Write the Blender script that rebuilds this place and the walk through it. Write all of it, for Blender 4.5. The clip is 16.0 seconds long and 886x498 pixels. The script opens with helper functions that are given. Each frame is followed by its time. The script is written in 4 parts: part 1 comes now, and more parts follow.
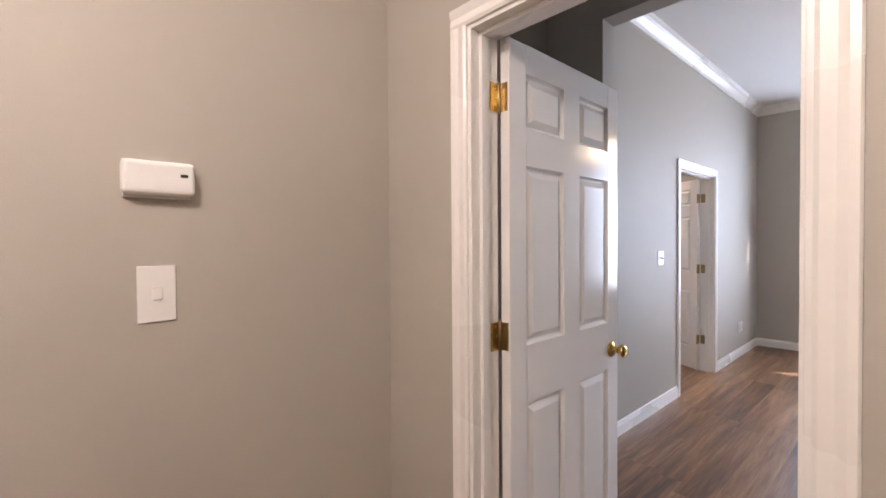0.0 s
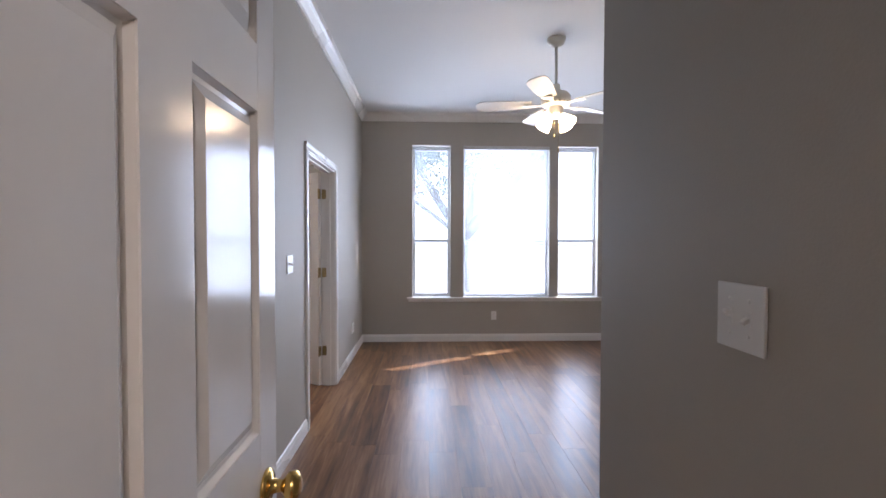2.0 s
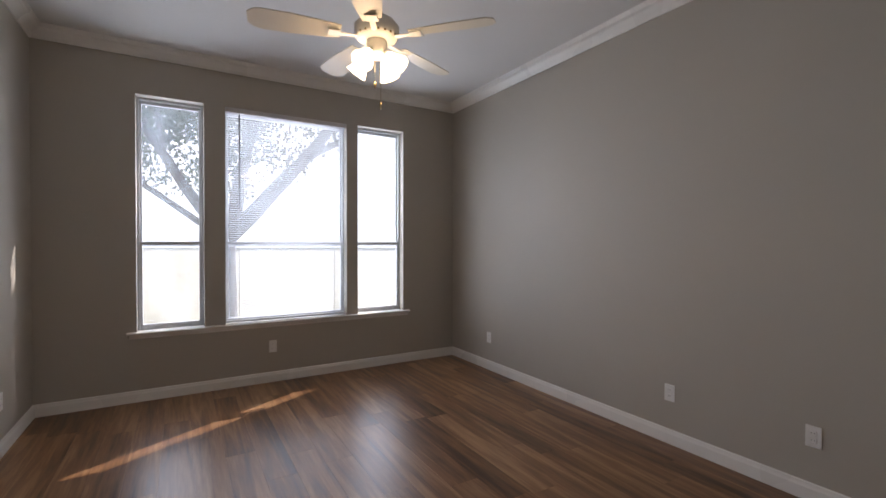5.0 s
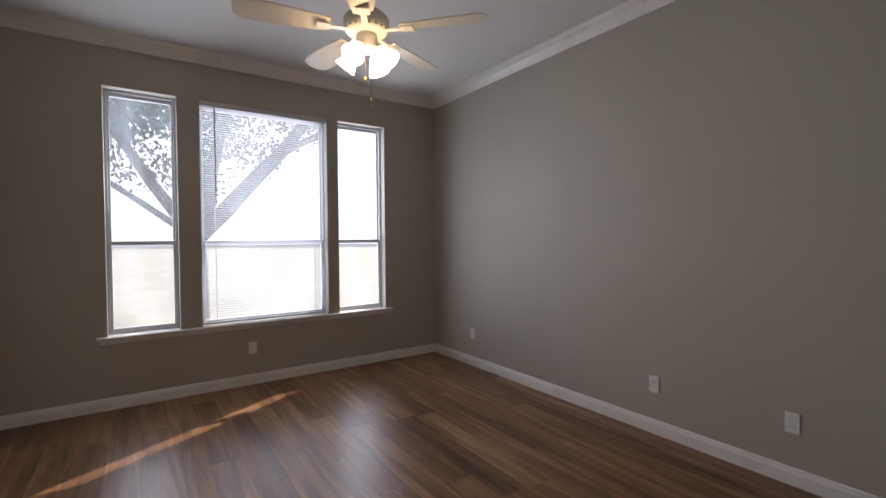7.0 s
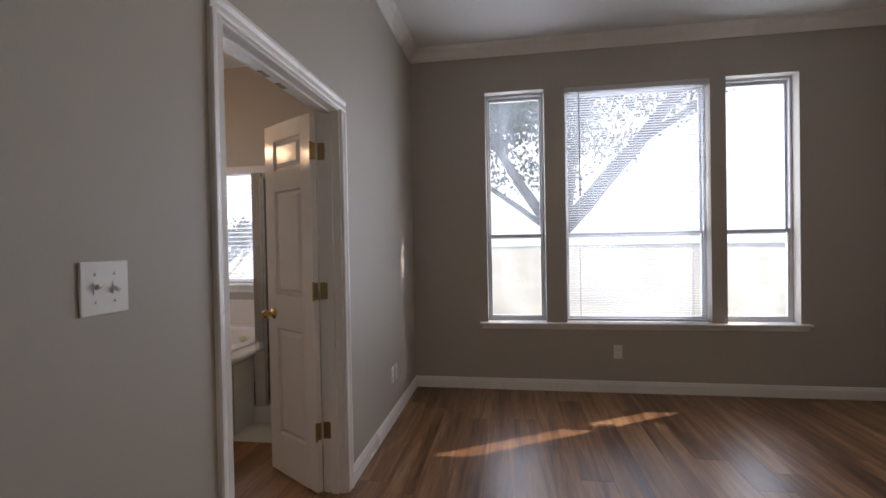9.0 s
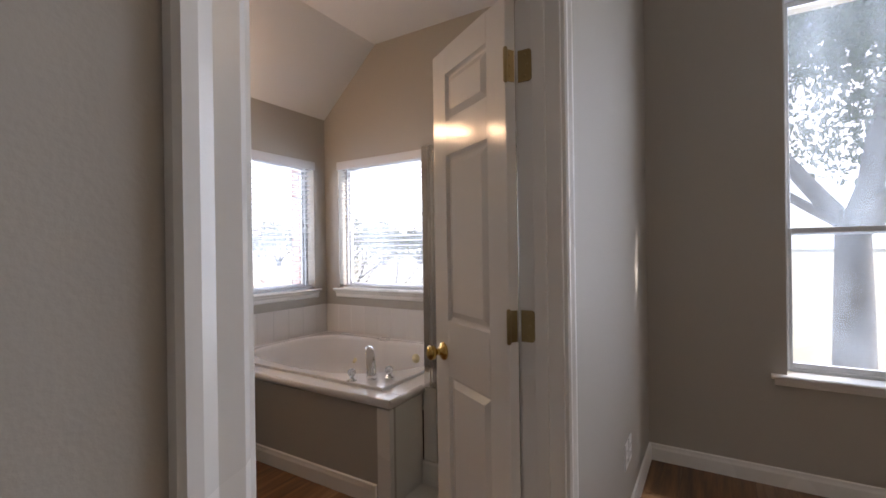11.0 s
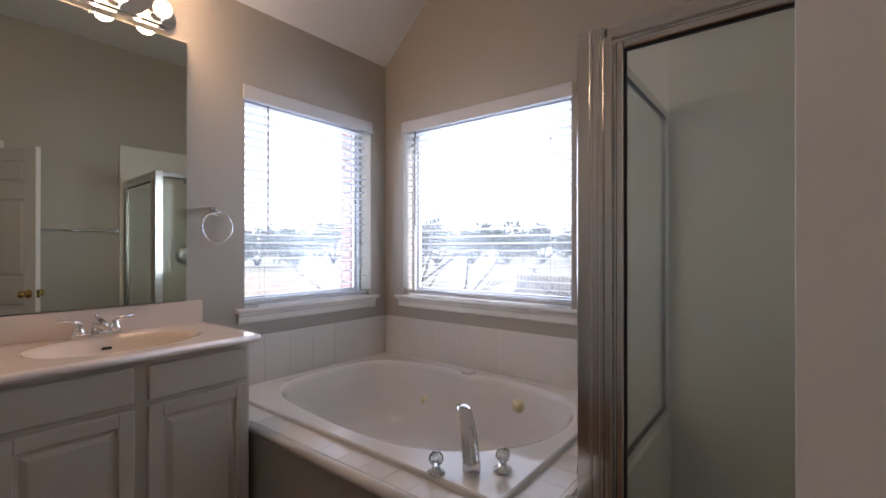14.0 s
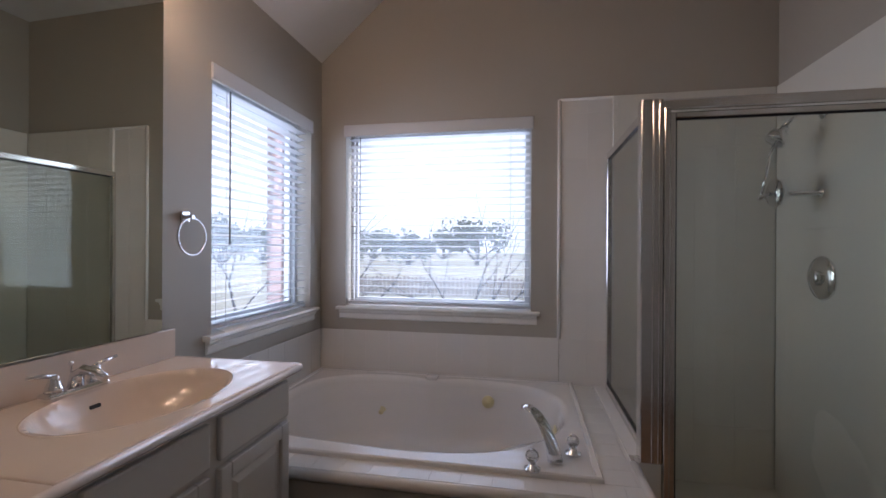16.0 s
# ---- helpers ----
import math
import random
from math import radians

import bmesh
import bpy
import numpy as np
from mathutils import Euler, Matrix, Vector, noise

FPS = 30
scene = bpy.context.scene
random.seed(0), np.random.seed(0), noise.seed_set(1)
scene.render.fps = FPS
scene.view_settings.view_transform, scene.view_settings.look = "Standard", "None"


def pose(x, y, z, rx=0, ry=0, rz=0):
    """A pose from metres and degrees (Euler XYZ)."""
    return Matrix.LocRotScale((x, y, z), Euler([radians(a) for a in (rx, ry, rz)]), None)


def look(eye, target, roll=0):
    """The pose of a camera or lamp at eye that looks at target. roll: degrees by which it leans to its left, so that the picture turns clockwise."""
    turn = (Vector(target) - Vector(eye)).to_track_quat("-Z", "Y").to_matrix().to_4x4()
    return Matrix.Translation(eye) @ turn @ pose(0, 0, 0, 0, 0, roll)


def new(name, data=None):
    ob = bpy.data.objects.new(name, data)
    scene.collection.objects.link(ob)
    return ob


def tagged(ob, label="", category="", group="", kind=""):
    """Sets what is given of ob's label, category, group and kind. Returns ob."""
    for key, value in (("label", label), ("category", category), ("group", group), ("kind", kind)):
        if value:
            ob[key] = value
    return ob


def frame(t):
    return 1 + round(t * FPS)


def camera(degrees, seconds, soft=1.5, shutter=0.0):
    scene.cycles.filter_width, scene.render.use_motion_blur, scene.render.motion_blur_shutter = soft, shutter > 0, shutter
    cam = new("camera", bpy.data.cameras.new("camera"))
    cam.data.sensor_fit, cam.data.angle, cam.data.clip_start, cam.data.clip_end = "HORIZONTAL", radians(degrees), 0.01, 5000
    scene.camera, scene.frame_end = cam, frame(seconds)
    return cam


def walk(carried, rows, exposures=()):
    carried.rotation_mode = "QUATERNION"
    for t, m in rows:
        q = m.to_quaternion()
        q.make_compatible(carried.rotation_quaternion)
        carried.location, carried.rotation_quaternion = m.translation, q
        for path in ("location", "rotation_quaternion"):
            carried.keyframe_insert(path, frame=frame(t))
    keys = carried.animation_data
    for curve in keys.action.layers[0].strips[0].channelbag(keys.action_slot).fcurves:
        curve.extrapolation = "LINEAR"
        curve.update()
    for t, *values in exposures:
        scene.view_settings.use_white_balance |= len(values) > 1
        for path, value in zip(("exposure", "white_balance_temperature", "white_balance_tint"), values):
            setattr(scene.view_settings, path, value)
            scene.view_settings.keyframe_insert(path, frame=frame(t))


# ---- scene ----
cam = camera(90.3, 16.0, soft=1.6)
PATH = [
    (0, (1.452, 0.233, 1.391), (-0.018, 1.589, 1.355), -0.4),
    (0.5, (1.23, 0.407, 1.393), (0.171, 2.103, 1.36), -0.3),
    (1, (1.012, 0.619, 1.405), (0.429, 2.531, 1.363), 0.1),
    (1.5, (0.878, 0.887, 1.387), (0.734, 2.881, 1.345), -0.4),
    (2, (0.875, 1.166, 1.405), (0.948, 3.164, 1.357), 0.1),
    (2.5, (0.893, 1.478, 1.414), (1.113, 3.465, 1.355), 0.1),
    (3, (0.895, 1.788, 1.414), (1.185, 3.766, 1.352), 0.0),
    (3.5, (0.9, 2.072, 1.41), (1.291, 4.033, 1.363), 0.1),
    (4, (0.882, 2.293, 1.412), (1.541, 4.181, 1.369), 0.2),
    (4.5, (0.95, 2.457, 1.381), (1.826, 4.255, 1.35), 0.1),
    (5, (1.001, 2.533, 1.38), (2.027, 4.251, 1.353), 0.1),
    (5.2, (1.012, 2.553, 1.385), (2.128, 4.212, 1.356), 0.0),
    (7.3, (0.905, 2.626, 1.398), (2.037, 4.274, 1.349), -0.4),
    (7.5, (0.945, 2.634, 1.407), (1.943, 4.367, 1.355), -0.6),
    (8, (0.885, 2.686, 1.319), (1.531, 4.579, 1.294), -1.1),
    (8.5, (0.899, 2.904, 1.32), (1.096, 4.894, 1.29), -0.8),
    (9, (0.882, 3.163, 1.321), (0.581, 5.14, 1.295), -1.1),
    (9.5, (0.765, 3.494, 1.309), (0.077, 5.372, 1.3), -1.1),
    (10, (0.608, 3.766, 1.306), (-0.31, 5.542, 1.306), -0.5),
    (10.2, (0.546, 3.858, 1.308), (-0.39, 5.626, 1.311), -0.7),
    (12.3, (0.065, 4.63, 1.239), (-1.169, 6.204, 1.232), -0.4),
    (12.5, (0.006, 4.687, 1.214), (-1.226, 6.262, 1.217), -0.6),
    (13, (-0.148, 4.822, 1.194), (-1.384, 6.393, 1.194), -0.5),
    (13.5, (-0.341, 4.962, 1.188), (-1.574, 6.537, 1.192), -0.3),
    (14, (-0.549, 4.984, 1.255), (-1.784, 6.556, 1.259), -0.0),
    (14.5, (-0.752, 4.901, 1.305), (-1.958, 6.497, 1.306), 0.3),
    (15, (-0.963, 4.783, 1.338), (-1.939, 6.528, 1.333), 0.4),
    (15.5, (-1.193, 4.671, 1.32), (-1.861, 6.556, 1.312), 0.4),
    (16, (-1.439, 4.486, 1.323), (-1.817, 6.45, 1.322), 0.3),
]
walk(cam, [(t, look(eye, target, roll)) for t, eye, target, roll in PATH],
     [(t, e, k, 20) for t, e, k in ((0, 1.84, 5950), (0.5, 1.72, 5950), (1.0, 1.4, 5900), (1.5, 1.2, 5800), (2.5, 1.25, 5900), (3.5, 1.3, 6100), (4.2, 1.0, 6350), (5.0, 0.35, 6600), (7.5, 0.17, 6700), (9.0, 0.21, 6650), (10.2, 0.33, 6600), (12.3, 0.68, 6500), (13.5, 0.47, 6300), (14.5, 0.1, 5950), (16.0, -0.1, 5800))])

# ---- world, sun, exposure ----
SUN_EL, SUN_AZ = 36.5, 60.5
world = bpy.data.worlds.new("sky")
scene.world = world
world.use_nodes = True
wn = world.node_tree.nodes
sky = wn.new("ShaderNodeTexSky")
sky.sky_type, sky.sun_disc = "NISHITA", False
sky.dust_density, sky.ozone_density = 2.5, 0.4
sky.sun_elevation, sky.sun_rotation = radians(SUN_EL), radians(SUN_AZ)
wn["Background"].inputs["Strength"].default_value = 0.15
world.node_tree.links.new(sky.outputs[0], wn["Background"].inputs["Color"])
sun_data = bpy.data.lights.new("sun", "SUN")
sun_data.energy, sun_data.angle, sun_data.color = 5.0, radians(0.5), (1.0, 0.95, 0.88)
sun = new("sun", sun_data)
sd = Vector((math.sin(radians(SUN_AZ)) * math.cos(radians(SUN_EL)), math.cos(radians(SUN_AZ)) * math.cos(radians(SUN_EL)), math.sin(radians(SUN_EL))))
sun.matrix_world = look(sd * 30, (0, 0, 0))


def point_lamp(name, place, watts, color, size):
    data = bpy.data.lights.new(name, "POINT")
    data.energy, data.color, data.shadow_soft_size = watts, color, size
    ob = new(name, data)
    ob.location = place
    return ob


def window_lamp(name, place, target, w, h, watts, color=(0.78, 0.89, 1.0)):
    data = bpy.data.lights.new(name, "AREA")
    data.shape, data.size, data.size_y, data.energy, data.color = "RECTANGLE", w, h, watts, color
    ob = new(name, data)
    ob.matrix_world = look(place, target)
    return ob


WARM = (1.0, 0.7, 0.42)
WIN_W = 30.0
for cx, w in ((0.93, 0.46), (1.955, 1.12), (2.95, 0.5)):
    window_lamp("window_daylight", (cx, 7.42, 1.62), (cx, 5, 1.5), w, 2.0, WIN_W * w)
window_lamp("window_daylight", (-2.0, 7.42, 1.53), (-2.0, 5, 1.4), 1.15, 1.1, 18)
window_lamp("window_daylight", (-3.02, 6.575, 1.53), (0, 6.5, 1.4), 0.85, 1.1, 11.5)

# ---- materials ----


def material(name, color, rough=0.5, metal=0.0, bump=0.0, scale=40.0, vary=0.06, large=1.5, detail=4.0, coat=0.0, spec=0.5, rnd=0.0):
    m = bpy.data.materials.new(name)
    m.use_nodes = True
    n, l = m.node_tree.nodes, m.node_tree.links
    p = n["Principled BSDF"]
    p.inputs["Roughness"].default_value, p.inputs["Metallic"].default_value = rough, metal
    p.inputs["Coat Weight"].default_value, p.inputs["Specular IOR Level"].default_value = coat, spec
    co = n.new("ShaderNodeTexCoord")
    big, fine = n.new("ShaderNodeTexNoise"), n.new("ShaderNodeTexNoise")
    big.inputs["Scale"].default_value, fine.inputs["Scale"].default_value = large, scale
    fine.inputs["Detail"].default_value = detail
    for t in (big, fine):
        l.new(co.outputs["Object"], t.inputs["Vector"])
    mix = n.new("ShaderNodeMix")
    mix.data_type = "RGBA"
    mix.inputs[6].default_value = (*[c * (1 - vary) for c in color], 1)
    mix.inputs[7].default_value = (*[min(1, c * (1 + vary)) for c in color], 1)
    add = n.new("ShaderNodeMath")
    add.operation = "MULTIPLY_ADD"
    l.new(fine.outputs[0], add.inputs[0])
    add.inputs[1].default_value = 0.4
    l.new(big.outputs[0], add.inputs[2])
    sub = n.new("ShaderNodeMath")
    sub.operation = "SUBTRACT"
    l.new(add.outputs[0], sub.inputs[0])
    sub.inputs[1].default_value = 0.2
    fac = sub.outputs[0]
    if rnd:
        inf = n.new("ShaderNodeObjectInfo")
        ra = n.new("ShaderNodeMath")
        ra.operation = "MULTIPLY_ADD"
        l.new(inf.outputs["Random"], ra.inputs[0])
        ra.inputs[1].default_value = rnd
        l.new(fac, ra.inputs[2])
        fac = ra.outputs[0]
    l.new(fac, mix.inputs[0])
    l.new(mix.outputs[2], p.inputs["Base Color"])
    rr = n.new("ShaderNodeMapRange")
    rr.inputs[3].default_value, rr.inputs[4].default_value = max(0.0, rough - 0.06), min(1.0, rough + 0.06)
    l.new(big.outputs[0], rr.inputs[0])
    l.new(rr.outputs[0], p.inputs["Roughness"])
    if bump:
        b = n.new("ShaderNodeBump")
        b.inputs["Strength"].default_value, b.inputs["Distance"].default_value = bump, 0.004
        l.new(fine.outputs[0], b.inputs["Height"])
        l.new(b.outputs[0], p.inputs["Normal"])
    return m


def emitter(name, color, strength):
    m = bpy.data.materials.new(name)
    m.use_nodes = True
    p = m.node_tree.nodes["Principled BSDF"]
    p.inputs["Base Color"].default_value = (0.9, 0.88, 0.82, 1)
    p.inputs["Emission Color"].default_value = (*color, 1)
    p.inputs["Emission Strength"].default_value = strength
    return m


def glass(name, tint, rough=0.0, haze=0.0):
    """A thin pane: it lets light straight through and mirrors at grazing angles; haze mixes in a pale translucent veil,
    for glare in the windows and cloudiness of the shower glass.
    """
    m = bpy.data.materials.new(name)
    m.use_nodes = True
    n, l = m.node_tree.nodes, m.node_tree.links
    n.remove(n["Principled BSDF"])
    tr, gl, fr, mx = n.new("ShaderNodeBsdfTransparent"), n.new("ShaderNodeBsdfGlossy"), n.new("ShaderNodeLayerWeight"), n.new("ShaderNodeMixShader")
    tr.inputs[0].default_value = (*tint, 1)
    gl.inputs["Roughness"].default_value = rough
    fr.inputs[0].default_value = 0.5
    pw, sc = n.new("ShaderNodeMath"), n.new("ShaderNodeMath")
    pw.operation, sc.operation = "POWER", "MULTIPLY_ADD"
    pw.inputs[1].default_value, sc.inputs[1].default_value, sc.inputs[2].default_value = 5.0, 0.95, 0.04
    l.new(fr.outputs["Facing"], pw.inputs[0])
    l.new(pw.outputs[0], sc.inputs[0])
    l.new(sc.outputs[0], mx.inputs[0])
    l.new(tr.outputs[0], mx.inputs[1])
    l.new(gl.outputs[0], mx.inputs[2])
    out = mx.outputs[0]
    if haze:
        df, m2, nz, rg = n.new("ShaderNodeBsdfTranslucent"), n.new("ShaderNodeMixShader"), n.new("ShaderNodeTexNoise"), n.new("ShaderNodeMapRange")
        nz.inputs["Scale"].default_value = 2.2
        rg.inputs[1].default_value, rg.inputs[2].default_value = 0.3, 0.75
        rg.inputs[3].default_value, rg.inputs[4].default_value = haze * 0.3, haze * 1.5
        df.inputs[0].default_value = (0.8, 0.88, 0.96, 1)
        l.new(nz.outputs[0], rg.inputs[0])
        l.new(rg.outputs[0], m2.inputs[0])
        l.new(out, m2.inputs[1])
        l.new(df.outputs[0], m2.inputs[2])
        out = m2.outputs[0]
    l.new(out, n["Material Output"].inputs[0])
    return m


def plank_material(name):
    m = bpy.data.materials.new(name)
    m.use_nodes = True
    n, l = m.node_tree.nodes, m.node_tree.links
    p = n["Principled BSDF"]
    co, mp, inf = n.new("ShaderNodeTexCoord"), n.new("ShaderNodeMapping"), n.new("ShaderNodeObjectInfo")
    mp.inputs["Scale"].default_value = (11, 0.8, 1)
    off = n.new("ShaderNodeVectorMath")
    off.operation = "MULTIPLY_ADD"
    cmb = n.new("ShaderNodeCombineXYZ")
    for i in range(3):
        l.new(inf.outputs["Random"], cmb.inputs[i])
    l.new(cmb.outputs[0], off.inputs[0])
    off.inputs[1].default_value = (37, 53, 11)
    l.new(co.outputs["Object"], off.inputs[2])
    l.new(off.outputs[0], mp.inputs[0])
    g1, g2 = n.new("ShaderNodeTexNoise"), n.new("ShaderNodeTexNoise")
    g1.inputs["Scale"].default_value, g1.inputs["Detail"].default_value, g1.inputs["Distortion"].default_value = 1.4, 5, 0.5
    g2.inputs["Scale"].default_value, g2.inputs["Detail"].default_value = 7, 6
    l.new(mp.outputs[0], g1.inputs[0])
    l.new(mp.outputs[0], g2.inputs[0])
    a = n.new("ShaderNodeMath")
    a.operation = "MULTIPLY_ADD"
    l.new(g2.outputs[0], a.inputs[0])
    a.inputs[1].default_value = 0.3
    l.new(g1.outputs[0], a.inputs[2])
    b = n.new("ShaderNodeMath")
    b.operation = "MULTIPLY_ADD"
    l.new(inf.outputs["Random"], b.inputs[0])
    b.inputs[1].default_value = 0.19
    l.new(a.outputs[0], b.inputs[2])
    ramp = n.new("ShaderNodeValToRGB")
    e = ramp.color_ramp.elements
    e[0].position, e[0].color = 0.5, (0.062, 0.03, 0.014, 1)
    e[1].position, e[1].color = 1.0, (0.38, 0.225, 0.115, 1)
    mid = e.new(0.74)
    mid.color = (0.2, 0.098, 0.043, 1)
    l.new(b.outputs[0], ramp.inputs[0])
    l.new(ramp.outputs[0], p.inputs["Base Color"])
    r = n.new("ShaderNodeMapRange")
    r.inputs[3].default_value, r.inputs[4].default_value = 0.27, 0.42
    l.new(g1.outputs[0], r.inputs[0])
    l.new(r.outputs[0], p.inputs["Roughness"])
    bp = n.new("ShaderNodeBump")
    bp.inputs["Strength"].default_value, bp.inputs["Distance"].default_value = 0.25, 0.001
    l.new(g2.outputs[0], bp.inputs["Height"])
    l.new(bp.outputs[0], p.inputs["Normal"])
    return m


WALL = material("greige_wall_paint", (0.43, 0.4, 0.348), 0.6, bump=0.09, scale=190, vary=0.025, detail=2)
HALLWALL = WALL
CEIL = material("flat_white_ceiling_paint", (0.74, 0.735, 0.72), 0.85, bump=0.3, scale=120, vary=0.02)
TRIM = material("white_semigloss_trim", (0.8, 0.785, 0.75), 0.28, bump=0.04, scale=60, vary=0.02)
DOORW = material("white_semigloss_door", (0.78, 0.765, 0.735), 0.14, bump=0.03, scale=45, vary=0.02)
BRASS = material("polished_brass", (0.72, 0.5, 0.16), 0.2, metal=1.0, vary=0.12, scale=25)
OLDBRASS = material("aged_brass", (0.34, 0.26, 0.13), 0.36, metal=1.0, vary=0.25, scale=60, bump=0.1)
CHROME = material("chrome", (0.82, 0.83, 0.85), 0.09, metal=1.0, vary=0.04)
ALU = material("polished_aluminium", (0.72, 0.71, 0.69), 0.15, metal=1.0, vary=0.08, bump=0.05, scale=90)
# Near-black for seals and badge, and for shade inside slots and holes.
DARKGAP = material("dark_seal_and_slot_shade", (0.02, 0.02, 0.022), 0.6)
PLATE = material("white_switch_plastic", (0.8, 0.8, 0.78), 0.3, vary=0.015)
VINYL = material("white_window_vinyl", (0.62, 0.64, 0.66), 0.4, vary=0.04)
SLAT = material("white_blind_slat", (0.62, 0.62, 0.63), 0.4, vary=0.02)
CORD = material("grey_cord", (0.25, 0.25, 0.25), 0.7)
CULT = material("cultured_marble", (0.8, 0.69, 0.6), 0.14, vary=0.05, large=4, scale=14, coat=0.3)
CAB = material("cream_cabinet_paint", (0.64, 0.61, 0.555), 0.35, bump=0.05, scale=50, vary=0.03)
ACRYL = material("white_tub_acrylic", (0.8, 0.79, 0.78), 0.1, vary=0.02, coat=0.4)
JET = material("ivory_jet_plastic", (0.72, 0.66, 0.42), 0.3)
TILE = material("white_glazed_tile", (0.78, 0.76, 0.73), 0.12, vary=0.03, bump=0.05, scale=18, rnd=0.4)
GROUT = material("pale_grout", (0.78, 0.76, 0.73), 0.85, bump=0.3, scale=150)
SURR = material("cream_shower_surround", (0.74, 0.73, 0.68), 0.25, vary=0.03)
FLOORB = material("dark_floor_underlay", (0.06, 0.035, 0.02), 0.8)
PLANK = plank_material("walnut_vinyl_plank")
# Haze in both window panes stands in for washed-out glare.
PANE_B = glass("bathroom_window_glass", (0.97, 0.98, 1.0), haze=0.055)
PANE = glass("window_glass", (0.97, 0.98, 1.0), haze=0.055)
SHGLASS = glass("shower_glass", (0.87, 0.88, 0.83), haze=0.045)
CRYST = material("clear_acrylic", (0.9, 0.92, 0.93), 0.05, vary=0.02)
CRYST.node_tree.nodes["Principled BSDF"].inputs["Transmission Weight"].default_value = 0.8
# Silvering colour is darkened to stand in for an unlit reflected room.
MIRROR = material("silvered_mirror", (0.7, 0.72, 0.63), 0.0, metal=1.0, vary=0.0)
MIRROR.node_tree.nodes["Principled BSDF"].inputs["Roughness"].default_value = 0.0
for lk in list(MIRROR.node_tree.links):
    if lk.to_socket.name == "Roughness":
        MIRROR.node_tree.links.remove(lk)
BLADE = material("cream_fan_blade", (0.76, 0.7, 0.58), 0.4, vary=0.04)
FANW = material("cream_fan_enamel", (0.7, 0.66, 0.58), 0.35, vary=0.04)
SHADE = emitter("lit_frosted_shade", (1.0, 0.8, 0.5), 5.0)
BULB = emitter("lit_globe_bulb", (1.0, 0.76, 0.46), 2.4)
GRASS = material("dry_lawn", (0.42, 0.41, 0.3), 0.9, vary=0.35, large=0.4, scale=6, bump=0.5)
BARK = material("oak_bark", (0.1, 0.085, 0.07), 0.9, vary=0.3, scale=12, bump=0.8)
LEAF = material("oak_leaf", (0.055, 0.085, 0.03), 0.5, vary=0.4, large=2.0)
# Leaf green for far trees, with distance haze mixed into the colour.
FARLEAF = material("haze_paled_foliage", (0.12, 0.14, 0.08), 0.6, vary=0.35, large=0.6)
# Weathered cedar, its tone lifted to carry the bright veil outdoors.
FENCEW = material("weathered_cedar", (0.4, 0.35, 0.29), 0.85, vary=0.25, scale=20, bump=0.3, rnd=0.5)
BRICK = material("red_brick", (0.42, 0.27, 0.22), 0.85, vary=0.2, scale=30, bump=0.3, rnd=0.6)
SOFF = material("soffit_paint", (0.66, 0.6, 0.5), 0.7, vary=0.03)

# ---- mesh helpers ----


def put_box(bm, x0, x1, y0, y1, z0, z1, bevel=0.0, seg=1):
    g = bmesh.ops.create_cube(bm, size=1.0)
    for v in g["verts"]:
        v.co = Vector(((x0 + x1) / 2 + v.co.x * (x1 - x0), (y0 + y1) / 2 + v.co.y * (y1 - y0), (z0 + z1) / 2 + v.co.z * (z1 - z0)))
    if bevel:
        es = list({e for v in g["verts"] for e in v.link_edges})
        bmesh.ops.bevel(bm, geom=es, offset=bevel, segments=seg, affect="EDGES", profile=0.5)
    return bm


def box(x0, x1, y0, y1, z0, z1, bevel=0.0, seg=1):
    return put_box(bmesh.new(), x0, x1, y0, y1, z0, z1, bevel, seg)


def put_prism(bm, pts, a, b, axis):
    """A closed outline pts, drawn out from a to b along an axis; the outline's two numbers are the other axes in order."""
    def at(p, c):
        q = list(p)
        q.insert("xyz".index(axis), c)
        return bm.verts.new(q)
    lo, hi = [at(p, a) for p in pts], [at(p, b) for p in pts]
    bm.faces.new(lo)
    bm.faces.new(hi)
    for i in range(len(pts)):
        j = (i + 1) % len(pts)
        bm.faces.new((lo[i], lo[j], hi[j], hi[i]))
    bmesh.ops.recalc_face_normals(bm, faces=bm.faces)
    return bm


def prism(pts, a, b, axis):
    return put_prism(bmesh.new(), pts, a, b, axis)


def put_lathe(bm, prof, m=Matrix.Identity(4), seg=24):
    """A shape turned round its z axis from (radius, height) pairs."""
    rings = []
    for r, z in prof:
        rings.append([bm.verts.new(m @ Vector((max(r, 1e-4) * math.cos(2 * math.pi * i / seg), max(r, 1e-4) * math.sin(2 * math.pi * i / seg), z))) for i in range(seg)])
    for a, b in zip(rings, rings[1:]):
        for i in range(seg):
            f = bm.faces.new((a[i], a[(i + 1) % seg], b[(i + 1) % seg], b[i]))
            f.smooth = True
    bm.faces.new(rings[0])
    bm.faces.new(rings[-1])
    bmesh.ops.recalc_face_normals(bm, faces=bm.faces)
    return bm


def lathe(prof, m=Matrix.Identity(4), seg=24):
    return put_lathe(bmesh.new(), prof, m, seg)


